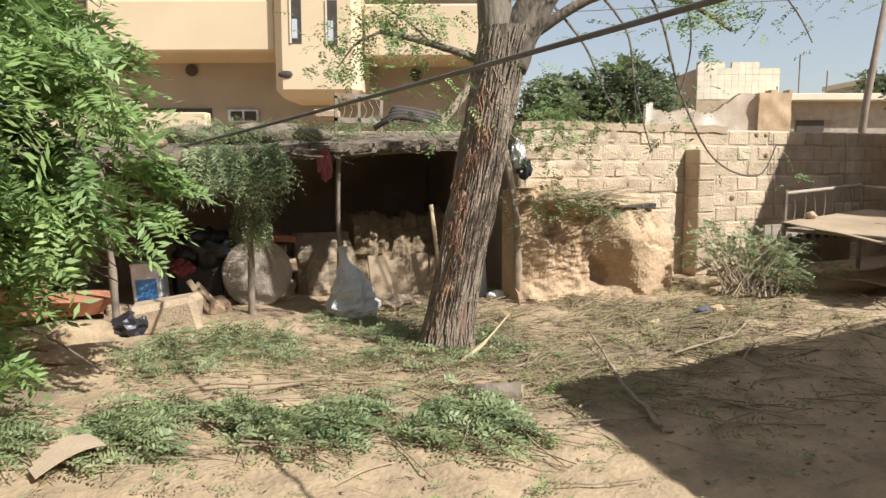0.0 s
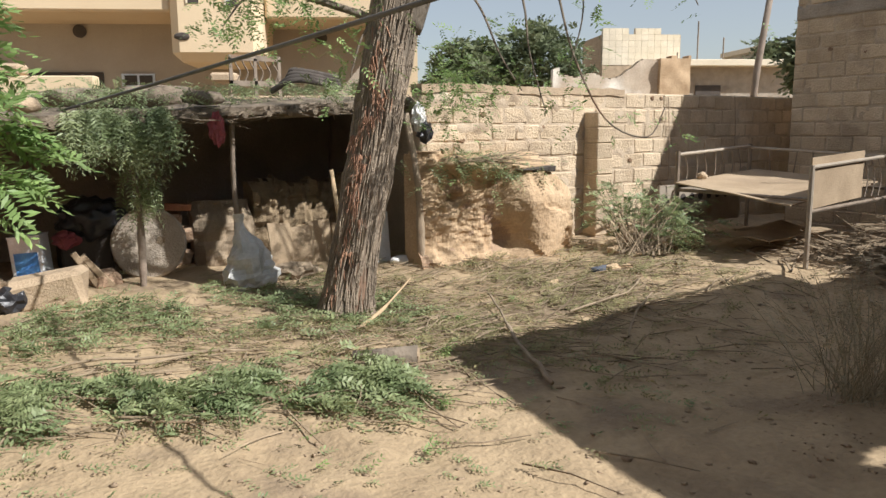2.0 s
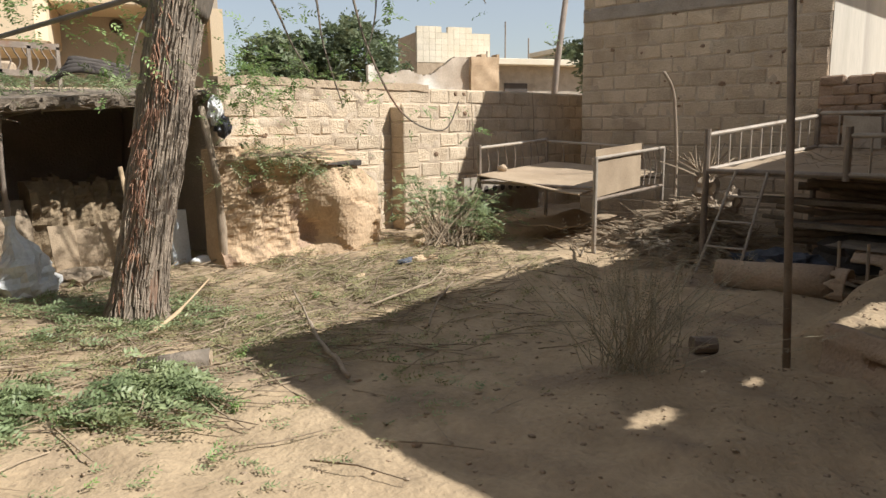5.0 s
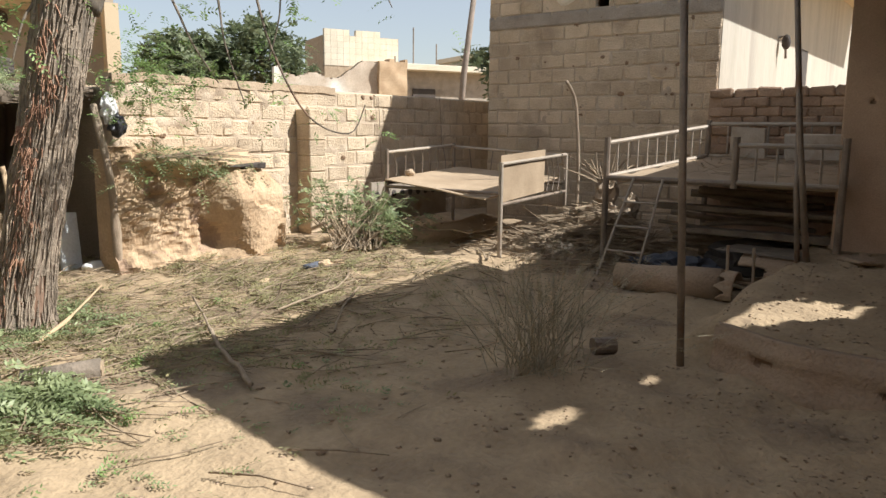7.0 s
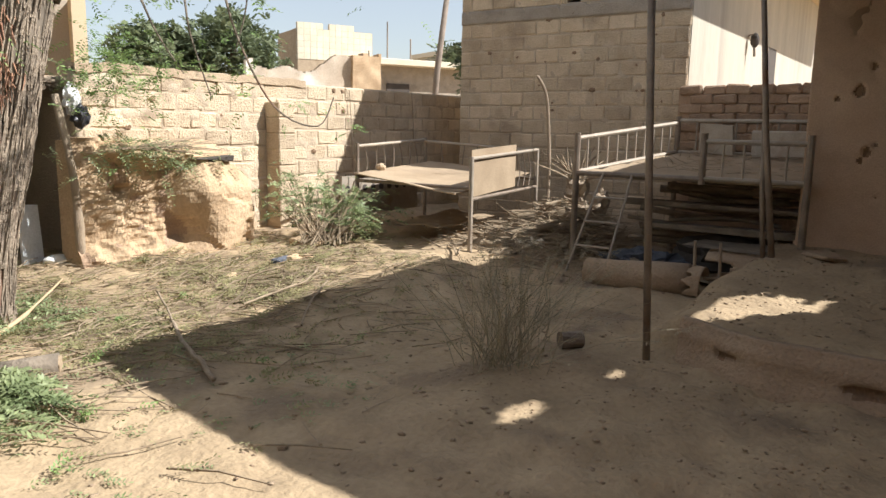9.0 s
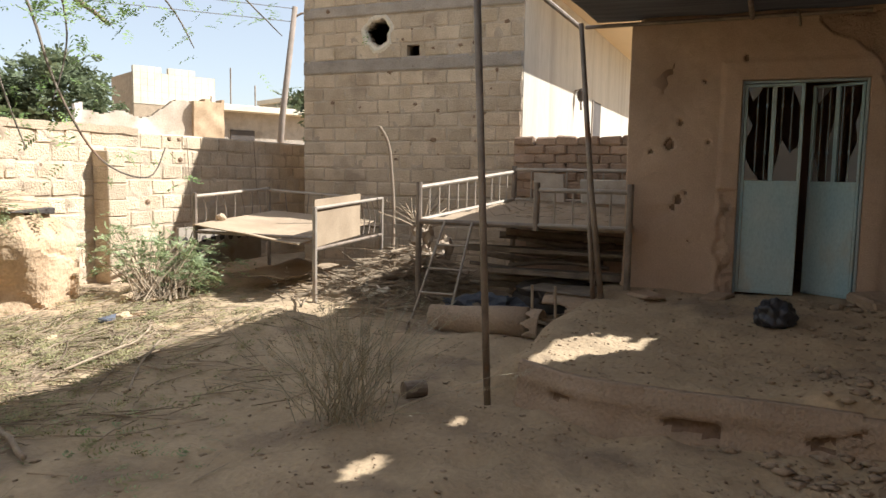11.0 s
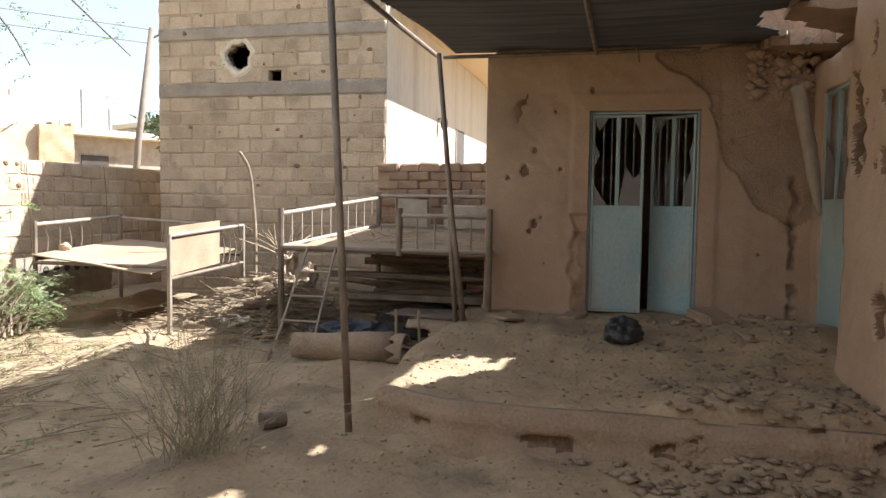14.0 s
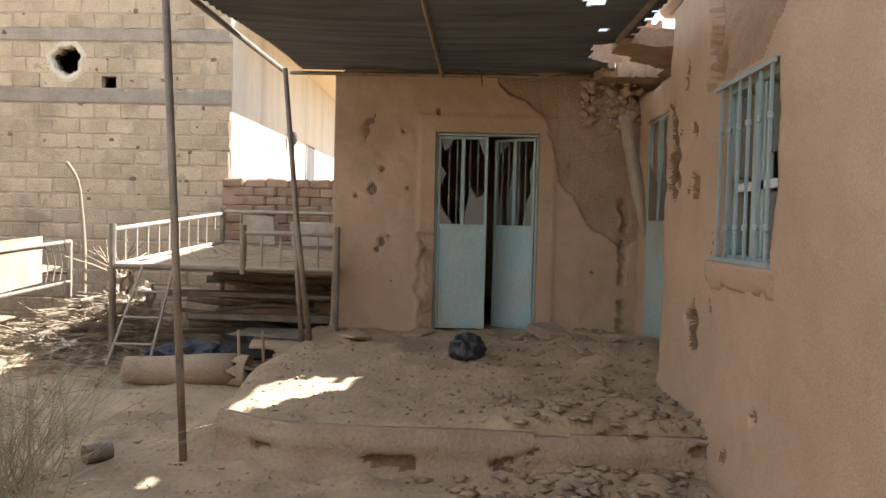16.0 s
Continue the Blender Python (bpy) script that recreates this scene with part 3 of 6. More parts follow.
part("inner_wall", B(6.1, 6.45, -5.6, -2.4, 0.42, 3.1), M_MUD, house2)
part("roof", B(-2.5, 6.72, -6.0, RY + 0.05, 3.26, 3.42, bevel=0.04, wob=0.02), M_MUD, house2, "flat mud roof")


def along(rows, x):
    """Value at x on a line of (x, value) rows."""
    for (a, p), (b, q) in zip(rows, rows[1:]):
        if x <= b:
            return p + (q - p) * max(0.0, (x - a) / (b - a))
    return rows[-1][1]


ROOF_EDGE = [(6.5, -1.25), (6.7, -1.28), (6.84, -1.62), (7.09, -1.75), (7.37, -2.08), (7.72, -2.12), (7.8, -1.6), (8.1, -1.55)]
part("roof", rough_sheet(lambda u, v, o: Vector((u, v, 3.16 + 0.03 * nz(u, v, 2, 4) + o)), span(6.51, 8.08, 0.04) + [8.74], [-6.0, -4.5, -3.0] + span(-2.6, -1.5, 0.03), [], 0.14, lambda u, v: 0.02 * nz(u, v, 6, 9), lambda u, v: v < along(ROOF_EDGE, u) + 0.03 * nz(u, v, 1, 6)), M_MUDCORE, house2, "flat mud roof broken at the corner")
part("parapet", rough_sheet(lambda u, v, o: Vector((8.16 - o, u, v)), span(-2.25, -1.15, 0.04), span(3.0, 3.75, 0.04), [], 0.3, lambda u, v: 0.08 * abs(nz(u, v, 2, 4)) + 0.03 * nz(u, v, 6, 11), lambda u, v: v < 3.1 + 0.55 * smooth(-1.3, -1.8, u) + 0.12 * nz(u, 5, 0, 5)), M_MUDCORE, house2, "broken mud-brick parapet at the roof corner", True)
for y, z in ((-1.75, 3.1), (-1.95, 3.02)):
    part("roof_pole", T([(7.5, y + 0.12, z - 0.02), (8.3, y - 0.06, z + 0.08)], 0.035, 7, 0.15), M_WOOD, house2, "debarked roof pole end")
broken = chunks("broken_top", [(8.1 + rnd.uniform(-0.04, 0.03), rnd.uniform(-2.05, -1.45), 2.58 + rnd.uniform(0, 0.46), rnd.uniform(0.03, 0.085), 0.8) for _ in range(90)], M_MUD, "broken mud bricks at the roof edge", "", parent=house2)


# Added wall outside every view; it blocks skylight to deepen the yard's shade.
tagged(link("wall_west", B(-3.2, -2.9, -6.0, 10.0, -0.1, 3.1, bevel=0.02), M_MUD), "unseen plain mud wall added to cut skylight in the yard", "wall", kind="structure")


for pts in ([(8.02, -1.32, 2.2), (7.9, -1.55, 2.26), (7.85, -1.85, 2.4)], [(7.95, -1.68, 2.35), (7.93, -1.72, 2.05), (7.98, -1.7, 1.75)]):
    solid("dry_reed", T(curve_pts(pts, 5), 0.004, 5), M_TWIG, "thin dry reed sticking out of the mud wall", "reed", "reeds in the wall")

# ---- steel doors and window ----
def steel_leaf(width, h, name, parent, shards):
    """A leaf in its own frame: hinge at the origin, along +y, face to -x."""
    g = part(name, B(-0.014, 0.014, 0.03, width - 0.03, 0.03, 0.535 * h), M_BLUE, parent, "pale blue sheet-steel leaf with rust stains")
    for n, a in (("stile", (0, 0.026, 0, h)), ("stile", (width - 0.03, width, 0, h)), ("rail", (0.026, width - 0.03, h - 0.025, h)), ("rail", (0.026, width - 0.03, 0.525 * h, 0.545 * h)), ("rail", (0.026, width - 0.03, 0, 0.03)), ("mullion", (width * 0.5 - 0.02, width * 0.5 + 0.02, 0.545 * h, h - 0.025))):
        part(n, B(-0.02, 0.02, *a, bevel=0.003), M_BLUE, g)
    for y in (0.22, 0.38, 0.64, 0.8):
        b = T([(-0.024, width * y, 0.54 * h), (-0.024, width * y, h - 0.02)], 0.004, 6)
        for z in (0.68, 0.9):
            blob(b, (-0.024, width * y, z * h), (0.01, 0.012, 0.03), 1, 0)
        part("bar", b, M_BLUEGREY, g)
    for poly in shards:
        b = bmesh.new()
        q = [b.verts.new((0.008, y, z)) for y, z in poly]
        f = bmesh.ops.extrude_face_region(b, geom=[b.faces.new(q)])
        for v in f["geom"]:
            if isinstance(v, bmesh.types.BMVert):
                v.co.x += 0.004
        part("broken_pane", b, M_GLASS, g, "broken dusty glass")
    return g


door1 = tagged(new("door_1"), "pale blue double steel door standing ajar with broken glass", "door", kind="structure")
for n, a in (("jamb", (-0.004, 0.018, 0.46, 2.49)), ("jamb", (-1.035, -1.012, 0.46, 2.49)), ("head", (-1.012, -0.004, 2.468, 2.49))):
    part(n, B(HX + 0.03, HX + 0.1, *a, bevel=0.004), M_BLUEGREY, door1)
lf = steel_leaf(0.51, 1.98, "leaf", door1, [[(0.26, 1.07), (0.49, 1.07), (0.49, 1.42), (0.41, 1.34), (0.34, 1.46), (0.29, 1.22)], [(0.02, 1.07), (0.17, 1.07), (0.09, 1.17), (0.02, 1.3)], [(0.02, 1.45), (0.08, 1.6), (0.02, 1.7)], [(0.4, 1.96), (0.49, 1.74), (0.49, 1.96)], [(0.02, 1.96), (0.07, 1.82), (0.16, 1.96)]])
lf.matrix_basis = pose(HX + 0.06, -0.006, 0.48, 0, 0, 180)
rt = steel_leaf(0.48, 1.98, "leaf", door1, [[(0.02, 1.07), (0.14, 1.07), (0.11, 1.3), (0.05, 1.45), (0.08, 1.62), (0.02, 1.8)], [(0.26, 1.07), (0.33, 1.07), (0.31, 1.5), (0.26, 1.72)], [(0.46, 1.07), (0.46, 1.4), (0.38, 1.07)], [(0.3, 1.96), (0.46, 1.8), (0.46, 1.96)]])
rt.matrix_basis = pose(HX + 0.065, -1.01, 0.48, 0, 0, -32)

door2 = tagged(new("door_2"), "narrow pale blue steel door in the recess with barred glass", "door", kind="structure")
l2 = steel_leaf(0.8, 2.1, "leaf", door2, [[(0.03, 1.15), (0.35, 1.15), (0.3, 1.5), (0.03, 1.7)], [(0.45, 1.15), (0.75, 1.15), (0.75, 2.0), (0.5, 1.6)]])
l2.matrix_basis = pose(7.83, -2.1, 0.49, 0, 0, 90)
tagged(solid("roof_pole", T(curve_pts([(7.66, -1.8, 2.62), (7.4, -1.86, 2.08), (7.14, -1.9, 1.5)]), [0.06] * 9 + [0.05, 0.04, 0.028, 0.012], 9, 0.12), M_WOOD, "fallen debarked roof pole leaning by the recess", "wooden pole", smoothed=True))

win = tagged(new("window_1"), "pale blue barred steel window with broken panes", "window", kind="structure")
WX0, WX1, WZ0, WZ1 = 4.28, 5.2, 1.38, 2.44
WM = (WX0 + WX1) / 2
wf = part("window_frame", B(WX0, WX1, RY - 0.14, RY - 0.05, WZ0, WZ0 + 0.04), M_BLUEGREY, win)
for a in ((WX0, WX1, WZ1 - 0.04, WZ1), (WX0, WX0 + 0.045, WZ0 + 0.04, WZ1 - 0.04), (WX1 - 0.045, WX1, WZ0 + 0.04, WZ1 - 0.04), (WM - 0.03, WM + 0.03, WZ0 + 0.04, WZ1 - 0.04)):
    part("frame_bar", B(a[0], a[1], RY - 0.15, RY - 0.06, a[2], a[3], bevel=0.003), M_BLUE, win)
for x0, x1 in ((WX0 + 0.05, WM - 0.035), (WM + 0.035, WX1 - 0.05)):
    sash = part("sash", B(x0, x1, RY - 0.14, RY - 0.09, WZ0 + 0.42, WZ0 + 0.47), M_PLASTIC, win, "white painted sash bar")
    part("stile", B(x0, x0 + 0.035, RY - 0.14, RY - 0.09, WZ0 + 0.045, WZ1 - 0.045), M_BLUE, sash)
    part("stile", B(x1 - 0.035, x1, RY - 0.14, RY - 0.09, WZ0 + 0.045, WZ1 - 0.045), M_BLUE, sash)
for i in range(6):
    x = WX0 + 0.08 + i * 0.152
    b = B(x - 0.009, x + 0.009, RY + 0.0, RY + 0.014, WZ0, WZ1)
    for z in (WZ0 + 0.2, WZ1 - 0.28):
        blob(b, (x, RY + 0.008, z), (0.024, 0.018, 0.03), 1, 0)
    part("bar", b, M_BLUEGREY, win)
for z in (WZ0 + 0.012, WZ1 - 0.012):
    part("cross_bar", B(WX0 + 0.004, WX1 - 0.004, RY + 0.015, RY + 0.03, z - 0.012, z + 0.012), M_BLUEGREY, win)
for a in ((WX0 + 0.09, WM - 0.08, WZ0 + 0.06, WZ0 + 0.4), (WM + 0.08, WX1 - 0.09, WZ0 + 0.5, WZ1 - 0.07), (WX0 + 0.09, WM - 0.08, WZ0 + 0.62, WZ1 - 0.07)):
    part("pane", B(a[0], a[1], RY - 0.115, RY - 0.11, a[2], a[3]), M_GLASS, win)
part("window_sill", rough_sheet(lambda u, v, o: Vector((u, RY + 0.02 + o, v)), span(WX0 - 0.06, WX1 + 0.04, 0.03), span(1.2, 1.375, 0.025), [], 0.2, lambda u, v: 0.012 * nz(u, v, 3, 6) + 0.02 * smooth(1.2, 1.3, v), lambda u, v: v > 1.23 + 0.06 * nz(u, 2, 0, 5)), M_MUD, win, "crumbling mud sill", True)

# ---- shade awning on poles ----
AX0, AX1, AY0, AY1 = 4.26, 8.2, -1.66, 1.47
CLOTH_EDGE = [(4.2, -1.62), (6.7, -1.6), (6.82, -1.34), (7.38, -1.39), (7.66, -1.64), (8.2, -1.66)]


def awning_z(x, y):
    s = (x - AX0) / (AX1 - AX0)
    t = (y - AY0) / (AY1 - AY0)
    return 3.02 + 0.12 * s - 0.05 * math.sin(math.pi * s) * math.sin(math.pi * t) + 0.01 * nz(x, y, 0, 2) + 0.009 * math.sin(x * 55 + 2 * y) * (math.exp(-((x - 5.5) / 0.45) ** 2) + 0.3)


awning = thing("awning", "sagging black shade cloth stretched over steel poles", "awning")
bm = rough_sheet(lambda u, v, o: Vector((u - 0.08 * (AY1 - v) * (AX1 - u) / (AX1 - AX0), v + (0.03 * (u - AX0) - 0.15 * smooth(5.0, 7.5, u)) * (v - AY0) / 3, awning_z(u, v) + o)), span(AX0, AX1, 0.028), span(AY0, AY1, 0.04), [], 0.008, lambda u, v: 0.0,
                 lambda u, v: not (v < along(CLOTH_EDGE, u) + 0.02 * nz(u, 2, 0, 9) or ((u - 5.45) / 0.2 + (v + 1.14) * 3) ** 2 + ((v + 1.14) / 0.07) ** 2 < 1 or math.hypot(u - 6.33, v + 1.34) < 0.05))
part("cloth", bm, M_CLOTH, awning, "black woven shade cloth", True)
for y in (AY1, -0.03, -1.5):
    part("rafter", T([(AX0, y, 2.98), (6.5 if y < -1 else AX1 - 0.15, y + (0.1 if y == AY1 else 0), 3.06)], 0.022), M_STEEL, awning)
for x in (AX0 + 0.02, 8.0):
    part("rafter", T([(x - (0.25 if x < 5 else 0), AY0 if x < 5 else -1.0, 2.985 + 0.02 * (x - AX0)), (x, AY1 + 0.05, 2.985 + 0.02 * (x - AX0))], 0.02), M_STEEL, awning)
solid("awning_pole", T([(5.12, 1.43, gz(5.12, 1.43) - 0.1), (5.12, 1.51, 1.5), (5.13, 1.59, 2.98)], 0.025, 10), M_STEEL, "tall dark steel pole carrying the shade awning", "pole", "awning poles", smoothed=True)
ap = thing("awning_pole", "leaning wooden pole pair carrying the awning beside the house", "pole", "awning poles")
part("pole", T([(7.47, 1.13, 0.2), (7.5, 1.3, 1.5), (7.6, 1.47, 3.02)], [0.03, 0.027, 0.022], 9, 0.1), M_STEEL, ap, smoothed=True)
part("pole", T([(7.5, 1.22, 0.2), (7.54, 1.3, 1.0), (7.56, 1.33, 1.6)], 0.024, 8, 0.1), M_STEEL, ap, smoothed=True)
part("spout", T([(7.9, -0.4, 3.08), (7.75, -0.42, 3.0), (7.7, -0.43, 2.9)], 0.012, 5), M_TWIG, ap)

# ---- platform rubble ----
rows = []
for _ in range(1900):
    x, y = rnd.uniform(4.6, 8.0), rnd.uniform(-1.85, 1.2)
    if rnd.random() < 0.25 + 0.75 * smooth(0.2, -1.6, y):
        rows.append((x, y, gz(x, y), rnd.uniform(0.006, 0.024) * (2.6 if y < -0.6 and rnd.random() < 0.25 else 1), rnd.uniform(0.3, 0.6)))
for _ in range(260):
    x, y = rnd.gauss(4.65, 0.45), rnd.gauss(-1.15, 0.4)
    if y > -1.75:
        rows.append((x, y, gz(x, y), rnd.uniform(0.012, 0.07), rnd.uniform(0.25, 0.5)))
for _ in range(3800):
    x, y = rnd.uniform(3.4, 8.0), rnd.uniform(-1.8, 2.4)
    if nz(x, y, 14, 2.0) > -0.25:
        rows.append((x, y, gz(x, y) - 0.001, rnd.uniform(0.004, 0.012), rnd.uniform(0.35, 0.7)))
chunks("mud_rubble", rows, M_CLOD, "broken mud plaster rubble on the terrace and at the wall", "rubble", 5)
for x, y, s, a in ((7.6, -1.15, 0.26, 20), (7.75, 0.15, 0.2, -15), (7.55, 0.75, 0.18, 40), (7.4, -1.5, 0.17, 70), (6.9, -1.35, 0.15, 10)):
    b = B(-s, s, -s * 0.55, s * 0.55, 0, s * 0.35, bevel=0.02, wob=0.04)
    ob = solid("plaster_slab", b, M_TERR, "fallen slab of mud plaster on the terrace", "rubble", "fallen slabs")
    ob.matrix_basis = pose(x, y, gz(x, y) - 0.02, 3, -5, a)
solid("plastic_bag", blob(bmesh.new(), (6.88, -0.36, gz(6.88, -0.36) + 0.07), (0.12, 0.15, 0.14), 4, 0.32, 2.6, gz(6.88, -0.36) - 0.01), M_BLACKBAG, "crumpled black plastic bag on the terrace", "plastic bag", smoothed=True)
bk = solid("rusty_can", T([(4.92, 1.98, gz(4.9, 1.95) + 0.05), (5.04, 1.87, gz(5, 1.9) + 0.06)], [0.062, 0.058], 14, 0.12), M_STEEL, "rusty tin can lying on the ground", "can")


# ---- low steel bed with a plate ----
def post(p, top, r=0.022, material=None):
    return T([(p[0], p[1], p[2]), (p[0], p[1], top)], r, 8)


bed = thing("steel_bed", "old steel bed frame with a plain board headboard", "bed")
c = {"a": (7.14, 4.17), "b": (9.1, 4.42), "c": (9.25, 6.35), "d": (7.3, 5.95)}
g0 = gz(7.14, 4.17) - 0.03
for k, top in (("a", 1.2), ("b", 1.25), ("c", 1.35), ("d", 1.3)):
    part("post", post((*c[k], gz(*c[k]) - 0.03), top, 0.026), M_STEEL if k in "cd" else M_RAIL, bed)
for a, b, z0, z1 in (("a", "b", 1.18, 1.24), ("d", "c", 1.26, 1.32), ("b", "c", 1.22, 1.3)):
    part("top_rail", T([(*c[a], z0), (*c[b], z1)], 0.02), M_RAIL, bed)
for a, b, z in (("a", "b", 0.74), ("b", "c", 0.86), ("c", "d", 0.86), ("d", "a", 0.84)):
    part("side_rail", T([(*c[a], z), (*c[b], z + 0.02)], 0.02), M_STEEL, bed)
bm = bmesh.new()
q = [Vector((7.02, 4.3, 0.79)), Vector((9.05, 4.5, 0.93)), Vector((9.15, 6.2, 1.0)), Vector((7.25, 5.95, 0.92))]
for i in range(13):
    for j in range(13):
        s, t = i / 12, j / 12
        p = (q[0] * (1 - s) + q[1] * s) * (1 - t) + (q[3] * (1 - s) + q[2] * s) * t
        p.z += 0.012 * nz(s * 3, t * 3, 2) - 0.03 * math.sin(math.pi * s) * math.sin(math.pi * t)
        bm.verts.new(p)
bm.verts.ensure_lookup_table()
for i in range(12):
    for j in range(12):
        bm.faces.new([bm.verts[k] for k in (i * 13 + j, (i + 1) * 13 + j, (i + 1) * 13 + j + 1, i * 13 + j + 1)])
f = bmesh.ops.extrude_face_region(bm, geom=list(bm.faces))
for v in f["geom"]:
    if isinstance(v, bmesh.types.BMVert):
        v.co.z += 0.014
bmesh.ops.recalc_face_normals(bm, faces=bm.faces)
part("plate", bm, M_BOARD, bed, "dusty bare board plate")
part("headboard", rough_sheet(lambda u, v, o: Vector((7.17 + u, 4.19 + u * 0.128 - o, v + 0.035 * u)), span(0, 1.25, 0.1), span(0.76, 1.27, 0.1), [], 0.018, lambda u, v: 0.01 * nz(u, v, 0, 2), lambda u, v: v < 1.22 or u < 1.0), M_BOARD, bed, "thin sun-bleached board")
for i in range(7):
    x = 7.6 + i * 0.24
    part("ornament", T(curve_pts([(x, 6.02 + 0.2 * (x - 7.3), 0.88), (x + 0.04, 6.02 + 0.2 * (x - 7.3), 1.05), (x - 0.03 + 0.06 * (i % 2), 6.02 + 0.2 * (x - 7.3), 1.29)], 4), 0.008, 5), M_STEEL, bed)
for i in range(5):
    y = 4.7 + i * 0.32
    part("ornament", T([(9.12 + 0.02 * i, y, 0.9), (9.12 + 0.02 * i, y + 0.05 * (-1) ** i, 1.27)], 0.008, 5), M_STEEL, bed)
for i in range(4):
    x = 8.5 + i * 0.14
    part("ornament", T(curve_pts([(x, 4.36, 0.8), (x + 0.06, 4.37, 1.0), (x - 0.02, 4.38, 1.22)], 4), 0.008, 5), M_STEEL, bed)
pr = thing("bed_spring_panel", "rusty perforated bed panel lying under the bed", "bed panel")
part("panel", B(7.4, 9.0, 6.3, 6.34, 0.35, 0.86), M_RAIL, pr)
# Holes are near-black discs on a closed panel; their depth is only colour.
for i in range(8):
    x = 7.5 + 0.17 * i
    part("hole", blob(bmesh.new(), (x, 6.297, 0.7), (0.05, 0.006, 0.045), 2, 0), M_DARK, pr)
solid("pebble", blob(bmesh.new(), (7.75, 5.95, 0.99), (0.07, 0.06, 0.05), 2, 0.3), M_STONE, "round stone lying on the bed plate", "stone")
solid("mat_piece", rough_sheet(lambda u, v, o: Vector((u, v, 0.38 + 0.06 * nz(u, v, 0, 2.5) + 0.1 * (u - 7.6) * 0.3 + o)), span(7.3, 8.6, 0.1), span(4.7, 5.4, 0.1), [], 0.012, lambda u, v: 0.0, lambda u, v: nz(u, v, 3, 1.6) > -0.35), M_BOARD, "torn straw mat sagging under the bed", "mat")
solid("crooked_stick", T(curve_pts([(9.0, 4.2, 0.1), (9.02, 4.2, 1.0), (8.99, 4.22, 1.6), (8.93, 4.24, 1.95), (8.8, 4.3, 2.16)]), [0.024] * 12 + [0.02] * 12 + [0.017], 8, 0.12), M_WOOD, "bent dry stick standing upright by the bed", "stick", smoothed=True)

# ---- high steel bed ----
hb = thing("high_bed", "tall steel yard bed with railings and a worn board deck", "bed")
HBX0, HBX1, HBY0, HBY1 = 7.84, 9.8, 0.98, 3.27
TILT = 0.1


def hz_(x, z):
    return z + TILT * (x - HBX0)


for x, y, top in ((HBX0, HBY1, 1.48), (HBX1, HBY1 - 0.45, 1.5), (HBX0, HBY0, 1.5), (HBX1, HBY0 + 0.2, 1.48), (HBX0, 1.93, 1.5)):
    lo = gz(x, y) - 0.05 if y != 1.93 else 1.0
    part("post", T([(x, y, lo), (x, y, hz_(x, top))], 0.034, 9), M_STEEL, hb)


def rail(a, b, n, za=1.42, zb=1.06):
    part("top_rail", T([(*a, hz_(a[0], za)), (*b, hz_(b[0], za))], 0.024), M_RAIL, hb)
    part("bottom_rail", T([(*a, hz_(a[0], zb)), (*b, hz_(b[0], zb))], 0.024), M_RAIL, hb)
    for i in range(1, n):
        s = i / n
        x, y = a[0] + (b[0] - a[0]) * s, a[1] + (b[1] - a[1]) * s
        part("baluster", T([(x, y, hz_(x, zb)), (x, y, hz_(x, za))], 0.011, 6), M_RAIL, hb)


rail((HBX0, HBY1), (HBX1, HBY1 - 0.45), 11)
rail((HBX0, 1.93), (HBX0, HBY0), 5)
part("bottom_rail", T([(HBX0, HBY1, 1.05), (HBX0, 1.93, 1.05)], 0.03), M_STEEL, hb)
rail((HBX1, HBY1 - 0.45), (HBX1, HBY0 + 0.2), 7, 1.45)
part("deck", rough_sheet(lambda u, v, o: Vector((u, v, hz_(u, 1.05) + 0.02 * nz(u, v, 0, 2) + o)), span(HBX0 + 0.02, HBX1, 0.1), span(HBY0, HBY1 - 0.05, 0.1), [], 0.03, lambda u, v: 0.0, lambda u, v: v < HBY1 - 0.02 - 0.23 * (u - HBX0)), M_BOARD, hb, "dusty worn board deck")
solid("leaning_board", B(9.5, 9.54, 2.05, 2.45, 1.27, 1.6, bevel=0.006, wob=0.03), M_RAIL, "worn pale board propped on the high bed", "board", "bed boards")
solid("leaning_board", B(9.42, 9.5, 1.12, 1.85, 1.25, 1.52, bevel=0.01, wob=0.03), M_RAIL, "worn pale board propped on the high bed", "board", "bed boards")
# Planks take the dark brush colour in place of the deck's shade.
for y0, y1, z, d in ((1.1, 2.9, 0.72, 8.3), (1.0, 2.6, 0.5, 8.1), (1.2, 2.8, 0.42, 8.6)):
    solid("stored_plank", B(d, d + 0.28, y0, y1, z, z + 0.05, bevel=0.008, wob=0.02), M_BRUSH_SHADE, "plank under the high bed, darkened for the deck's shade", "plank", "planks under the bed")
ob = solid("dark_board", B(-0.03, 0.03, -0.45, 0.45, 0, 1.5, bevel=0.01, wob=0.02), M_DARK, "dark board leaning behind the high bed", "board")
ob.matrix_basis = pose(9.3, 0.9, 0.25, 18, 0, 90)
# Extra poles in dark brush colour fill the shade below the deck.
for i in range(16):
    y, z, x = rnd.uniform(1.6, 2.3), 0.22 + 0.055 * i, 8.3 + rnd.uniform(0, 0.9)
    ln = rnd.uniform(0.5, 0.9)
    solid("stored_pole", T(curve_pts([(x, y - ln, z + rnd.uniform(-0.08, 0.08)), (x + 0.05, y, z), (x + rnd.uniform(-0.1, 0.1), y + ln, z + rnd.uniform(-0.08, 0.08))], 3), rnd.uniform(0.02, 0.045), 7, 0.15), M_BRUSH_SHADE, "pole added under the high bed, dark for the deck's shade", "pole", "poles under the bed", smoothed=True)
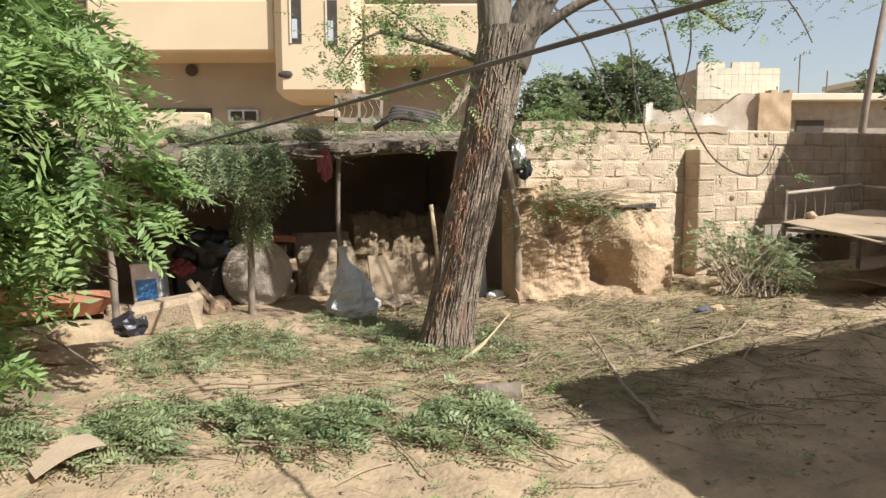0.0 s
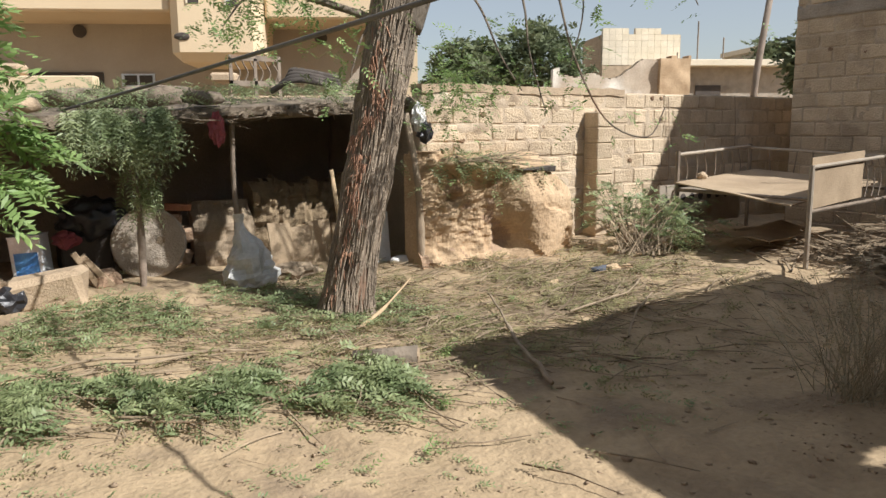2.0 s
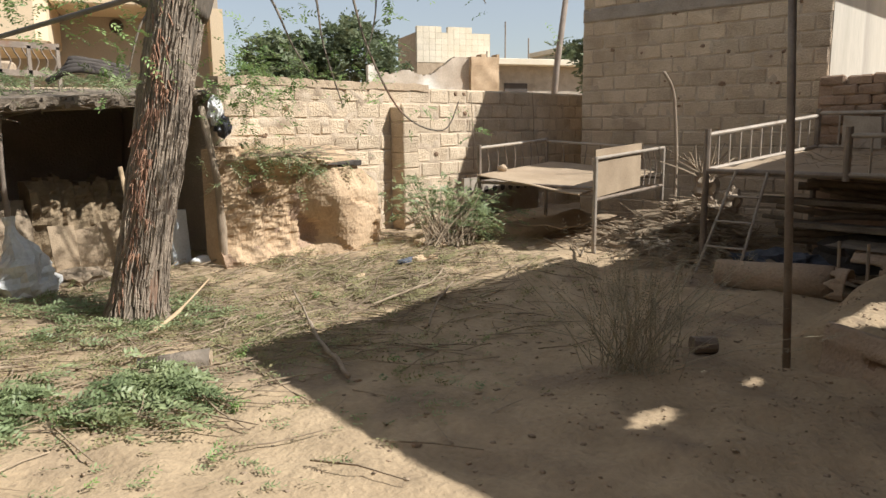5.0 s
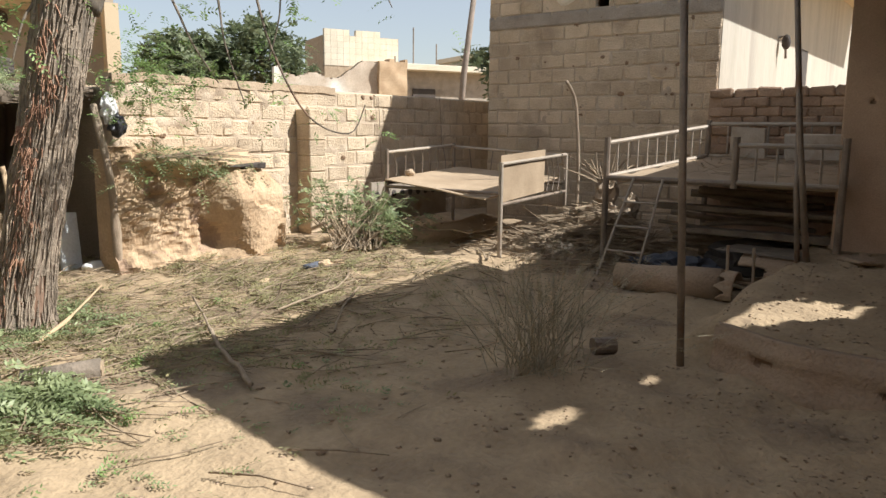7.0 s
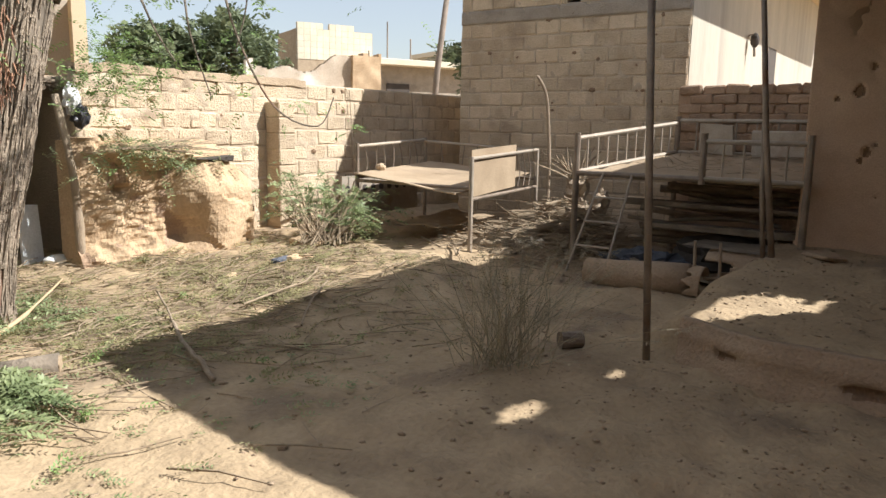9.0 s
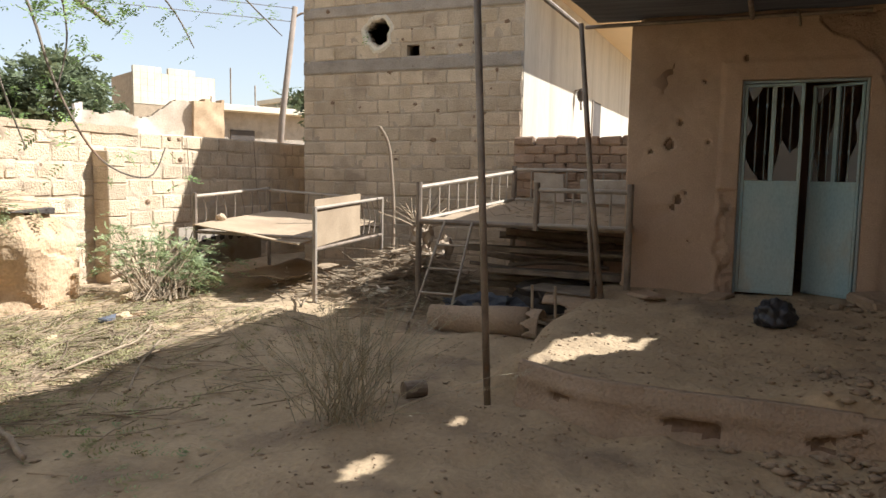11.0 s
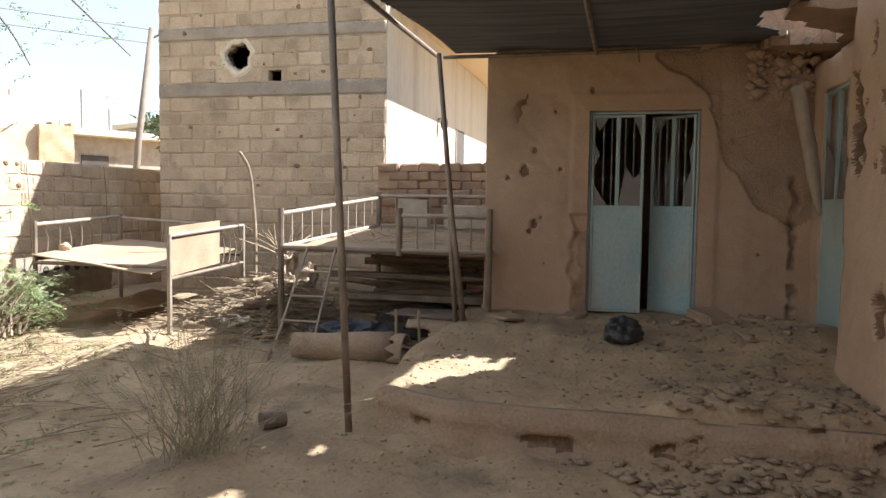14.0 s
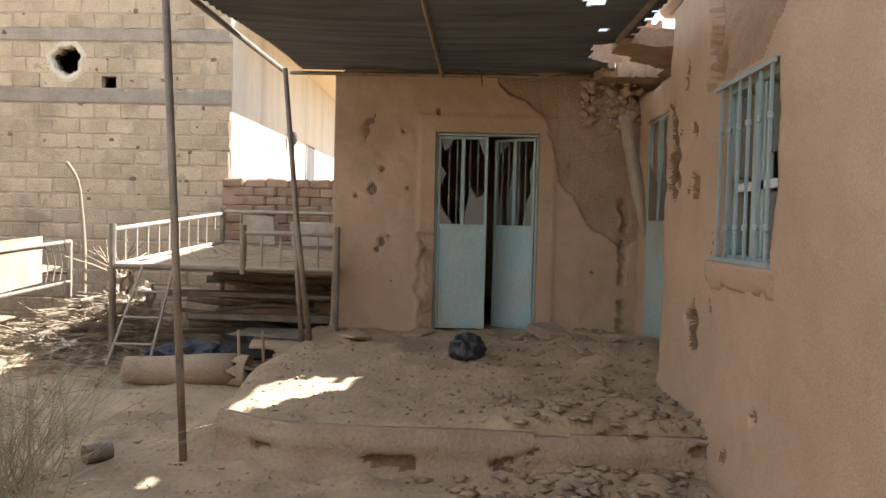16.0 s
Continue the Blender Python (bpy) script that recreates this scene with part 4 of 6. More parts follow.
for i in range(9):
    s_ = rnd.uniform(0.12, 0.28)
    x, y = rnd.uniform(7.75, 8.9), rnd.uniform(1.3, 2.8)
    ob = solid("scrap_piece", B(-s_, s_, -s_ * 0.7, s_ * 0.7, 0, 0.03, bevel=0.008, wob=0.03), rnd.choice((M_BRUSH_SHADE, M_TERR, M_SACK)), "dusty flat scrap under the high bed", "scrap", "scraps under the bed")
    ob.matrix_basis = pose(x, y, gz(x, y) + 0.04 + 0.2 * rnd.random() * smooth(7.8, 8.6, x), rnd.uniform(-25, 25), rnd.uniform(-25, 25), rnd.uniform(0, 180))
solid("rag", blob(bmesh.new(), (7.95, 2.5, gz(8, 2.6) + 0.1), (0.2, 0.42, 0.15), 4, 0.6, 2.8), M_BLUECLOTH, "heap of dark blue rags under the high bed", "rags")
solid("rag", blob(bmesh.new(), (8.4, 1.8, gz(8, 1.8) + 0.2), (0.3, 0.5, 0.25), 3, 0.4, 2.5), M_DARK, "heap of dark rags under the high bed", "rags")
rows = []
for _ in range(130):
    x, y = rnd.uniform(HBX0 + 0.2, HBX1 - 0.1), rnd.uniform(HBY0 + 0.2, HBY1 - 0.7)
    a, ln = rnd.uniform(0, 6.3), rnd.uniform(0.08, 0.32)
    rows.append(((x, y, hz_(x, 1.085)), (x + math.cos(a) * ln * 0.6, y + math.sin(a) * ln, hz_(x, 1.09 + rnd.random() * 0.1 * (y > 2.2))), rnd.uniform(0.002, 0.005)))
sticks("deck_straw", rows, M_TWIG, "dry straw strewn on the deck of the high bed", "straw", 3)
lad = thing("bed_ladder", "small steel ladder leaning on the high bed", "ladder")
for s in (0.0, 0.42):
    part("rail", T([(7.35, 3.12 - s, gz(7.35, 3.1) - 0.03), (7.78, 2.93 - s * 0.75, 1.06)], 0.014, 6), M_RAIL, lad)
for k in (0.25, 0.5, 0.75):
    part("rung", T([(7.35 + 0.43 * k, 3.12 - 0.19 * k, 0.08 + 0.98 * k), (7.35 + 0.43 * k, 2.70 - 0.085 * k, 0.08 + 0.98 * k)], 0.012, 6), M_RAIL, lad)
tk = thing("clay_cylinder", "cracked clay drum lying on its side below the bed", "drum")
part("drum", T([(7.22, 2.82, gz(7.3, 2.7) + 0.1), (7.24, 2.5, gz(7.3, 2.5) + 0.11), (7.28, 2.1, gz(7.3, 2.1) + 0.12), (7.3, 1.82, gz(7.3, 1.9) + 0.13)], [0.13, 0.14, 0.15, 0.155], 22, 0.05), M_TERR, tk, "", True)
part("shard", rough_sheet(lambda u, v, o: Vector((7.3 + (0.19 + o) * math.sin(u), v, gz(7.3, 1.8) + 0.1 + (0.19 + o) * math.cos(u))), span(-1.9, 1.2, 0.05), span(1.68, 1.88, 0.012), [], 0.018, lambda u, v: 0.01 * nz(u, v, 0, 4), lambda u, v: v < 1.8 + 0.09 * nz(u, 1, 0, 3)), M_TERR, tk, "broken rim of the drum", True)
part("shard", rough_sheet(lambda u, v, o: Vector((7.62 + (0.26 + o) * math.sin(u), v, 0.22 + (0.2 + o) * math.cos(u))), span(-1.9, 0.5, 0.04), span(1.2, 1.72, 0.02), [], 0.02, lambda u, v: 0.012 * nz(u, v, 0, 4), lambda u, v: nz(u, v, 7, 1.5) > -0.42), M_TERR, tk, "curved broken piece of the drum", True)
for y in (1.78, 1.55):
    part("peg", T([(7.3, y, 0.2), (7.3, y + 0.01, 0.52)], 0.014, 6), M_WOOD, tk)
# Tin coloured dark as if shaded by the deck.
solid("tin_sheet", B(7.5, 8.1, 1.25, 1.95, 0.42, 0.435, wob=0.03), M_BRUSH_SHADE, "bent sheet of tin, darkened for the shade under the bed", "sheet")

# ---- firewood heaps ----
rows = []
for _ in range(1300):
    x, y = rnd.gauss(8.5, 0.6), rnd.gauss(3.85, 0.45)
    h = 0.5 * math.exp(-((x - 8.9) / 0.8) ** 2 - ((y - 3.8) / 0.55) ** 2)
    z = gz(x, y) + rnd.uniform(0, 1) * h + 0.02
    a, ln = rnd.gauss(0.8, 0.75), rnd.uniform(0.25, 0.95)
    d = Vector((math.cos(a), -math.sin(a), rnd.gauss(0, 0.16))) * ln / 2
    p = Vector((x, y, z))
    rows.append((p - d, p + d, rnd.choice((0.004, 0.005, 0.006, 0.008, 0.014))))
sticks("firewood_heap", rows, M_TWIG, "heap of dry sticks and stalks between the beds", "firewood")
for p, s in (((9.35, 3.95, 0.75), 0.16), ((9.3, 3.6, 0.6), 0.13), ((8.9, 3.7, 0.5), 0.12)):
    solid("root_stump", blob(bmesh.new(), p, (s, s * 0.8, s * 1.3), 3, 0.6, 2.0), M_WOOD, "knotty root stump on the firewood heap", "stump")
rows = [((9.35 + rnd.gauss(0, 0.05), 3.95 + rnd.gauss(0, 0.05), 0.85), (9.35 + rnd.gauss(0, 0.25), 3.95 + rnd.gauss(0, 0.25), rnd.uniform(0.95, 1.3)), 0.012) for _ in range(40)]
sticks("root_twigs", rows, M_TWIG, "stubby dry root twigs on the heap", "firewood")
solid("white_rag", blob(bmesh.new(), (7.85, 3.85, gz(7.85, 3.85) + 0.04), (0.16, 0.2, 0.09), 3, 0.6, 2.2), M_CREAM, "crumpled pale plastic on the ground", "litter")

# ---- clay oven block by the wall ----
def oven_disp(u, v):
    lobe = smooth(4.98, 5.42, u) * (1 - smooth(5.9, 6.14, u) ** 3)
    d = 0.46 * lobe * (1 - 0.35 * smooth(0.75, 1.12, v)) + 0.05 * nz(u, v, 1, 1.6)
    d += (1 - lobe) * (0.10 * nz(u * 2.0, v * 0.4, 4, 2.4) + 0.05 * abs(nz(u, v, 9, 7)) + 0.03 * nz(u, v * 2.0, 2, 9))
    d += lobe * (0.025 * nz(u, v, 4, 4) + 0.05 * (smooth(0.0, 0.04, nz(u, v, 11, 2.6)) - 0.5))
    d -= 0.27 * math.exp(-((u - 5.28) / 0.17) ** 2 - ((v - 0.35) / 0.22) ** 2)
    d -= 0.16 * math.exp(-((u - 4.62) / 0.09) ** 2 - ((v - 0.82) / 0.05) ** 2)
    d += 0.14 * smooth(0.35, 0.05, v) * (1 - lobe) + 0.012 * nz(u, v, 7, 16)
    return d - 0.12 * smooth(4.4, 4.2, u)


def oven_top(u):
    return 1.33 - 0.10 * smooth(4.5, 5.1, u) - 0.14 * smooth(5.1, 5.6, u) - 0.25 * smooth(5.75, 6.1, u) + 0.05 * nz(u, 3, 0, 4)


oven = thing("clay_oven", "crumbling mud oven with fallen plaster against the wall", "oven")
part("body", rough_sheet(lambda u, v, o: Vector((u, 6.78 - o, v)), span(4.2, 6.16, 0.028), span(-0.05, 1.4, 0.028), [], 0.34, oven_disp,
     lambda u, v: v < oven_top(u), lambda u, v: 1 if 5.1 < u < 5.5 and oven_disp(u, v) < 0.12 or (u < 5.1 and nz(u, v, 9, 6) < -0.3) else 0), (M_OVEN, M_PEEL), oven, "cracked pale mud plaster")
part("mouth_slab", B(5.3, 5.8, 6.42, 6.95, 1.1, 1.15, bevel=0.01, wob=0.03), M_DARK, oven, "dark slab over the mouth")
part("cap", blob(bmesh.new(), (5.25, 6.85, 1.17), (0.85, 0.3, 0.16), 4, 0.3), M_OVEN, oven, "rounded mud cap", True)
for x, y, s in ((6.2, 5.85, 0.08), (6.3, 5.6, 0.06), (5.6, 5.3, 0.07), (5.75, 5.25, 0.05), (4.9, 5.4, 0.06)):
    solid("mud_lump", blob(bmesh.new(), (x, y, gz(x, y) + s * 0.3), (s * 1.4, s, s * 0.6), 2, 0.5), M_OVEN, "fallen lump of mud on the ground", "lump", "mud lumps")

# ---- pilaster on the boundary wall ----
pil = tagged(new("wall_pilaster"), "block pilaster standing out from the boundary wall", "pilaster", kind="structure")
for i in range(9):
    part("brick", B(6.9, 7.17, WY - 0.26, WY - 0.002, 0.0 + i * 0.199, 0.193 + i * 0.199, bevel=0.012, wob=0.006), M_BLOCK, pil)
part("mortar", B(6.91, 7.16, WY - 0.245, WY - 0.003, -0.05, 1.78), M_MORTAR, pil)
solid("wall_cap", rough_sheet(lambda u, v, o: Vector((u, v, 2.045 + 0.05 * abs(nz(u, v, 0, 1.1)) * smooth(7.0, 5.5, u) + 0.03 * nz(u, v, 4, 5) + 0.04 + o)), span(4.45, 7.6, 0.08), span(WY - 0.02, WY + 0.23, 0.06), [], 0.09, lambda u, v: 0.0), M_STONE, "lumpy mud capping on the boundary wall", "wall cap", kind="structure")

# Dark blobs stand for shaded dents in the blocks.
for x, z in ((8.35, 1.71), (5.3, 1.75), (6.2, 1.6), (8.15, 1.98), (8.32, 1.98), (7.75, 1.15), (5.0, 1.45)):
    ob = link("pockmark", blob(bmesh.new(), (x, WY - 0.004, z), (0.04, 0.014, 0.032), 2, 0.5, 2.0, seed=x), M_PITMUD)
    ob.parent = wall
# ---- wires on the wall ----
for x, z0, z1 in ((9.9, 1.3, 2.05), (8.45, 0.9, 2.0)):
    solid("hanging_wire", T([(x, WY - 0.03, z1), (x + 0.02, WY - 0.05, (z0 + z1) / 2), (x + 0.05, WY - 0.04, z0)], 0.006, 5), M_WOOD, "thin wire hanging on the block wall", "wire")

# ---- main tree ----
tree = thing("leaning_tree", "leaning yard tree with ridged grey-brown bark and torn reddish scars", "tree")
tp = curve_pts([(2.81, 5.76, -0.05), (2.84, 5.74, 0.2), (2.93, 5.7, 0.7), (3.04, 5.65, 1.3), (3.14, 5.6, 1.9), (3.23, 5.56, 2.4), (3.3, 5.53, 2.75)], 8)
tr_ = [0.19 + 0.12 * math.exp(-i / 5) + (0.03 * (i / len(tp)) ** 3) for i in range(len(tp))]
bm = bmesh.new()
rings = []
for i, (p, r) in enumerate(zip(tp, tr_)):
    ring = []
    for k in range(40):
        a = 2 * math.pi * k / 40
        ridge = 0.10 * abs(nz(math.cos(a) * 3.2, math.sin(a) * 3.2, p.z * 0.7, 2.0)) + 0.05 * nz(math.cos(a) * 4, math.sin(a) * 4, p.z * 3, 2.5)
        ring.append(bm.verts.new(p + Vector((math.cos(a), math.sin(a), 0)) * r * (0.93 + ridge * 1.6)))
    rings.append(ring)
for a, b in zip(rings, rings[1:]):
    for k in range(40):
        bm.faces.new((a[k], a[(k + 1) % 40], b[(k + 1) % 40], b[k]))
part("trunk", bm, M_BARK, tree, "ridged grey-brown bark", True)
limbs = [([(3.22, 5.56, 2.45), (3.2, 5.6, 3.0), (3.1, 5.66, 3.9), (3.05, 5.7, 4.8)], 0.17, 0.08),
         ([(3.28, 5.54, 2.45), (3.52, 5.42, 2.95), (4.0, 5.2, 3.8), (4.4, 5.1, 4.6)], 0.19, 0.07),
         ([(3.3, 5.55, 2.35), (3.05, 5.66, 2.5), (2.7, 5.8, 2.62), (2.3, 5.9, 2.7)], 0.045, 0.02),
         ([(3.5, 5.45, 2.7), (3.95, 5.1, 3.0), (4.5, 4.8, 2.95), (4.9, 4.6, 2.7)], 0.05, 0.014)]
for pts, r0, r1 in limbs:
    cp = curve_pts(pts, 5)
    part("limb", T(cp, [r0 + (r1 - r0) * i / (len(cp) - 1) for i in range(len(cp))], 12, 0.12), M_BARK, tree, "", True)
rows = []
for _ in range(900):
    i = rnd.randrange(1, len(tp) - 4)
    a = rnd.uniform(2.2, 6.6)
    m = min(len(tp) - 1, i + rnd.randrange(2, 8))
    r0, r1 = tr_[i] * rnd.uniform(0.97, 1.03), tr_[m] * rnd.uniform(0.96, 1.03)
    b = a + rnd.gauss(0, 0.07)
    rows.append((tp[i] + Vector((math.cos(a), math.sin(a), 0)) * r0, tp[m] + Vector((math.cos(b), math.sin(b), 0)) * r1, rnd.uniform(0.004, 0.011)))
ob = sticks("bark_ridge", rows, M_BARK2, "", "")
ob.parent = tree
tagged(ob, "long fissured bark ridges", kind="stuff")
rows = []
for _ in range(330):
    i = min(len(tp) - 6, max(8, int(rnd.gauss(25, 7))))
    a = rnd.gauss(3.75 + 0.7 * nz(tp[i].z, 2, 0, 3), 0.2)
    p = tp[i] + Vector((math.cos(a), math.sin(a), rnd.uniform(-0.05, 0.05))) * tr_[i] * rnd.uniform(0.99, 1.1)
    ln = rnd.uniform(0.02, 0.14)
    rows.append((p, p + Vector((math.cos(a) * 0.012 + rnd.gauss(0, 0.02), math.sin(a) * 0.012 - abs(rnd.gauss(0, 0.01)), -ln)), rnd.uniform(0.0015, 0.007)))
M_SCAR = mat("torn_bark", (0.22, 0.115, 0.07), (0.36, 0.205, 0.125), 0.95, 8, 40, 0.4, island=True, vary=0.3)
ob = sticks("bark_strip", rows, M_SCAR, "", "")
ob.parent = tree
tagged(ob, "torn reddish bark strips", kind="stuff")
fr, tw = [], []
HANG = [[(4.0, 5.2, 3.6), (4.35, 4.9, 2.9), (4.5, 4.75, 2.2), (4.75, 4.6, 1.65), (5.1, 4.45, 1.5), (5.25, 4.4, 1.75)],
        [(3.7, 5.3, 3.3), (4.1, 5.0, 2.75), (4.2, 4.95, 2.2), (4.35, 4.9, 1.7)],
        [(3.6, 5.4, 3.0), (3.85, 5.2, 2.6), (4.0, 5.1, 2.2), (4.2, 5.05, 1.9)],
        [(4.3, 5.1, 4.2), (4.8, 4.7, 3.5), (5.3, 4.4, 2.95), (5.5, 4.3, 2.6)],
        [(4.3, 5.1, 4.2), (4.6, 4.9, 3.2), (4.7, 4.85, 2.6), (4.6, 4.9, 2.1)],
        [(4.4, 5.1, 4.6), (5.3, 4.5, 3.7), (5.9, 4.1, 3.1), (6.2, 3.9, 2.8)],
        [(2.3, 5.9, 2.7), (2.1, 5.95, 2.6), (1.95, 6.0, 2.4)],
        [(2.7, 5.8, 2.62), (2.55, 5.8, 2.75), (2.3, 5.85, 2.9)],
        [(3.2, 5.6, 3.9), (2.6, 5.8, 3.5), (2.2, 6.0, 3.0)],
        [(3.1, 5.65, 2.48), (2.95, 5.6, 2.3), (2.85, 5.6, 2.0)]]
for h, pts in enumerate(HANG):
    cp = curve_pts(pts, 5)
    part("twig", T(cp, [0.014 - 0.009 * i / (len(cp) - 1) for i in range(len(cp))], 6, 0.1), M_BARK, tree)
    dense = 60 if h > 5 else 14
    for _ in range(dense):
        p = rnd.choice(cp[len(cp) // 3:] if h < 6 else cp)
        q = p + Vector((rnd.gauss(0, 0.16), rnd.gauss(0, 0.16), rnd.gauss(0, 0.14)))
        fr.append((q, (rnd.gauss(0, 1), rnd.gauss(0, 1), rnd.gauss(-0.3, 0.5)), rnd.uniform(0.1, 0.22)))
for _ in range(80):
    q = Vector((rnd.gauss(5.2, 0.9), rnd.gauss(4.6, 0.6), rnd.uniform(2.75, 3.9)))
    fr.append((q, (rnd.gauss(0, 1), rnd.gauss(0, 1), rnd.gauss(-0.3, 0.5)), rnd.uniform(0.1, 0.2)))
for c_ in ((2.35, 5.9, 2.75), (2.6, 5.8, 2.9), (2.1, 5.95, 2.5), (3.75, 3.85, 2.75), (4.05, 4.0, 3.0), (4.6, 4.4, 2.95), (5.0, 4.9, 3.1)):
    for _ in range(48):
        q = Vector(c_) + Vector((rnd.gauss(0, 0.22), rnd.gauss(0, 0.22), rnd.gauss(0, 0.16)))
        fr.append((q, (rnd.gauss(0, 1), rnd.gauss(0, 1), rnd.gauss(-0.3, 0.5)), rnd.uniform(0.1, 0.2)))
for _ in range(900):
    q = Vector((rnd.gauss(3.6, 1.2), rnd.gauss(5.4, 0.9), rnd.gauss(4.6, 0.5)))
    fr.append((q, (rnd.gauss(0, 1), rnd.gauss(0, 1), rnd.gauss(-0.3, 0.5)), rnd.uniform(0.12, 0.25)))
for _ in range(200):
    q = Vector((rnd.gauss(4.35, 0.22), rnd.gauss(6.3, 0.25), rnd.gauss(2.05, 0.25)))
    fr.append((q, (rnd.gauss(0, 1), rnd.gauss(0, 1), rnd.gauss(-0.2, 0.5)), rnd.uniform(0.1, 0.2)))
ob = leaves("crown", fr, M_FROND, 6, 0.045, 0.36, 0.3, 11)
ob.parent = tree
tagged(ob, "sparse feathery green leaves", kind="stuff")

# ---- leafy tree at the yard's edge ----
lt = thing("leafy_tree", "young tree with dense feathery bright green leaves", "tree")
lp = curve_pts([(-0.75, 5.55, -0.05), (-0.72, 5.5, 0.8), (-0.8, 5.45, 1.6), (-0.7, 5.4, 2.4), (-0.75, 5.4, 3.4)], 5)
part("trunk", T(lp, [0.085 - 0.05 * i / (len(lp) - 1) for i in range(len(lp))], 12, 0.12), M_BARK, lt, "", True)
fr = []
for b in range(85):
    p = rnd.choice(lp[4:])
    a = rnd.uniform(-1.9, 1.4)
    ln = rnd.uniform(0.45, 1.12)
    d = Vector((math.cos(a), math.sin(a) * 0.8, rnd.uniform(-0.35, 0.45))).normalized()
    e = p + d * ln - Vector((0, 0, 0.3 * ln * ln))
    cp = curve_pts([p, p + d * ln * 0.5, e], 4)
    if b < 40:
        part("branch", T(cp, [0.016 - 0.012 * i / (len(cp) - 1) for i in range(len(cp))], 5, 0.1), M_BARK, lt)
    for _ in range(26):
        q = cp[rnd.randrange(2, len(cp))] + Vector((rnd.gauss(0, 0.1), rnd.gauss(0, 0.1), rnd.gauss(0, 0.09)))
        fr.append((q, d + Vector((rnd.gauss(0, 0.6), rnd.gauss(0, 0.6), rnd.gauss(-0.25, 0.4))), rnd.uniform(0.16, 0.32)))
for tx, ty, tz in ((0.5, 5.3, 1.5), (0.42, 5.2, 1.28), (0.25, 5.1, 1.15)):
    p, e = lp[9], Vector((tx, ty, tz))
    cp = curve_pts([p, p.lerp(e, 0.55) + Vector((0, 0, 0.14)), e], 5)
    part("branch", T(cp, [0.015 - 0.011 * i / (len(cp) - 1) for i in range(len(cp))], 5, 0.1), M_BARK, lt)
    for _ in range(24):
        q = cp[rnd.randrange(4, len(cp))] + Vector((rnd.gauss(0, 0.07), rnd.gauss(0, 0.07), rnd.gauss(0, 0.05)))
        fr.append((q, (e - p).normalized() + Vector((rnd.gauss(0, 0.5), rnd.gauss(0, 0.5), rnd.gauss(-0.2, 0.3))), rnd.uniform(0.14, 0.28)))
for _ in range(130):
    q = Vector((rnd.gauss(-0.55, 0.2), rnd.gauss(5.15, 0.15), rnd.uniform(0.35, 0.75)))
    fr.append((q, (rnd.gauss(0, 1), rnd.gauss(0, 1), rnd.gauss(-0.5, 0.4)), rnd.uniform(0.12, 0.25)))
fr = [f for f in fr if f[0][2] > 1.05 + 0.18 * smooth(-0.5, 0.3, f[0][0]) + rnd.gauss(0, 0.12) or (f[0][0] < -0.35 and rnd.random() < 0.3)]
ob = leaves("crown", fr, M_FROND, 8, 0.1, 0.3, 0.42, 12)
ob.parent = lt
tagged(ob, "feathery bright green leaflets", kind="stuff")

# ---- cable ----
solid("cable", T(curve_pts([(0.93, 8.5, 1.785), (1.24, 6.37, 1.885), (1.54, 4.4, 1.995), (1.83, 2.42, 2.11), (2.12, 0.45, 2.24), (2.44, -1.64, 2.37)], 8), 0.013, 8), M_CABLE, "thick grey cable slung from the shed to the house wall", "cable", smoothed=True)

# ---- lean-to shed ----
SX0, SX1, SY0, SY1 = -1.8, 4.5, 7.5, 9.7
# Inner walls use the darkened mud to deepen the shade under the roof.
swall = tagged(link("wall_shed_back", rough_sheet(lambda u, v, o: Vector((u, SY1 - o, v)), span(SX0, 4.6, 0.12), span(-0.1, 2.0, 0.12), [], 0.3, lambda u, v: 0.05 * nz(u, v, 0, 1.5)), M_SHEDSHADE, True), "mud back wall of the shed, darkened for its inner shade", "wall", kind="structure")
tagged(link("wall_shed_end", B(SX0 - 0.3, SX0, SY0, SY1, -0.1, 1.9), M_SHEDSHADE), "mud end wall of the shed", "wall", kind="structure")
tagged(link("wall_shed_side", rough_sheet(lambda u, v, o: Vector((4.45 - o, u, v)), span(7.2, SY1, 0.1), span(-0.1, 1.95, 0.1), [], 0.25, lambda u, v: 0.06 * nz(u, v, 5, 1.6)), M_SHEDSHADE, True), "mud side wall of the shed", "wall", kind="structure")
roof = thing("shed_roof", "low brush and earth roof of the shed on poles", "roof")


def roof_z(x, y):
    return 1.63 + 0.05 * x + 0.055 * (y - SY0) + 0.03 * nz(x, y, 0, 1.6)


part("earth_layer", rough_sheet(lambda u, v, o: Vector((u, v, roof_z(u, v) + 0.07 + o)), span(SX0, SX1 + 0.05, 0.1), span(SY0 - 0.05, SY1, 0.1), [], 0.09, lambda u, v: 0.03 * nz(u, v, 3, 3)), M_BRUSH_SHADE, roof, "dusty earth and brush", True)
for i in range(26):
    x = SX0 + 0.15 + i * 0.245
    part("rafter", T([(x, SY0 - 0.12 - rnd.uniform(0, 0.12), roof_z(x, SY0) - 0.02), (x + rnd.uniform(-0.1, 0.1), SY1, roof_z(x, SY1) - 0.02)], 0.03, 7, 0.15), M_BRUSH_SHADE, roof)
part("beam", T(curve_pts([(SX0, 7.52, 1.54), (0.5, 7.5, 1.64), (2.2, 7.52, 1.72), (4.4, 7.5, 1.85)], 6), 0.05, 8, 0.15), M_BRUSH_SHADE, roof)
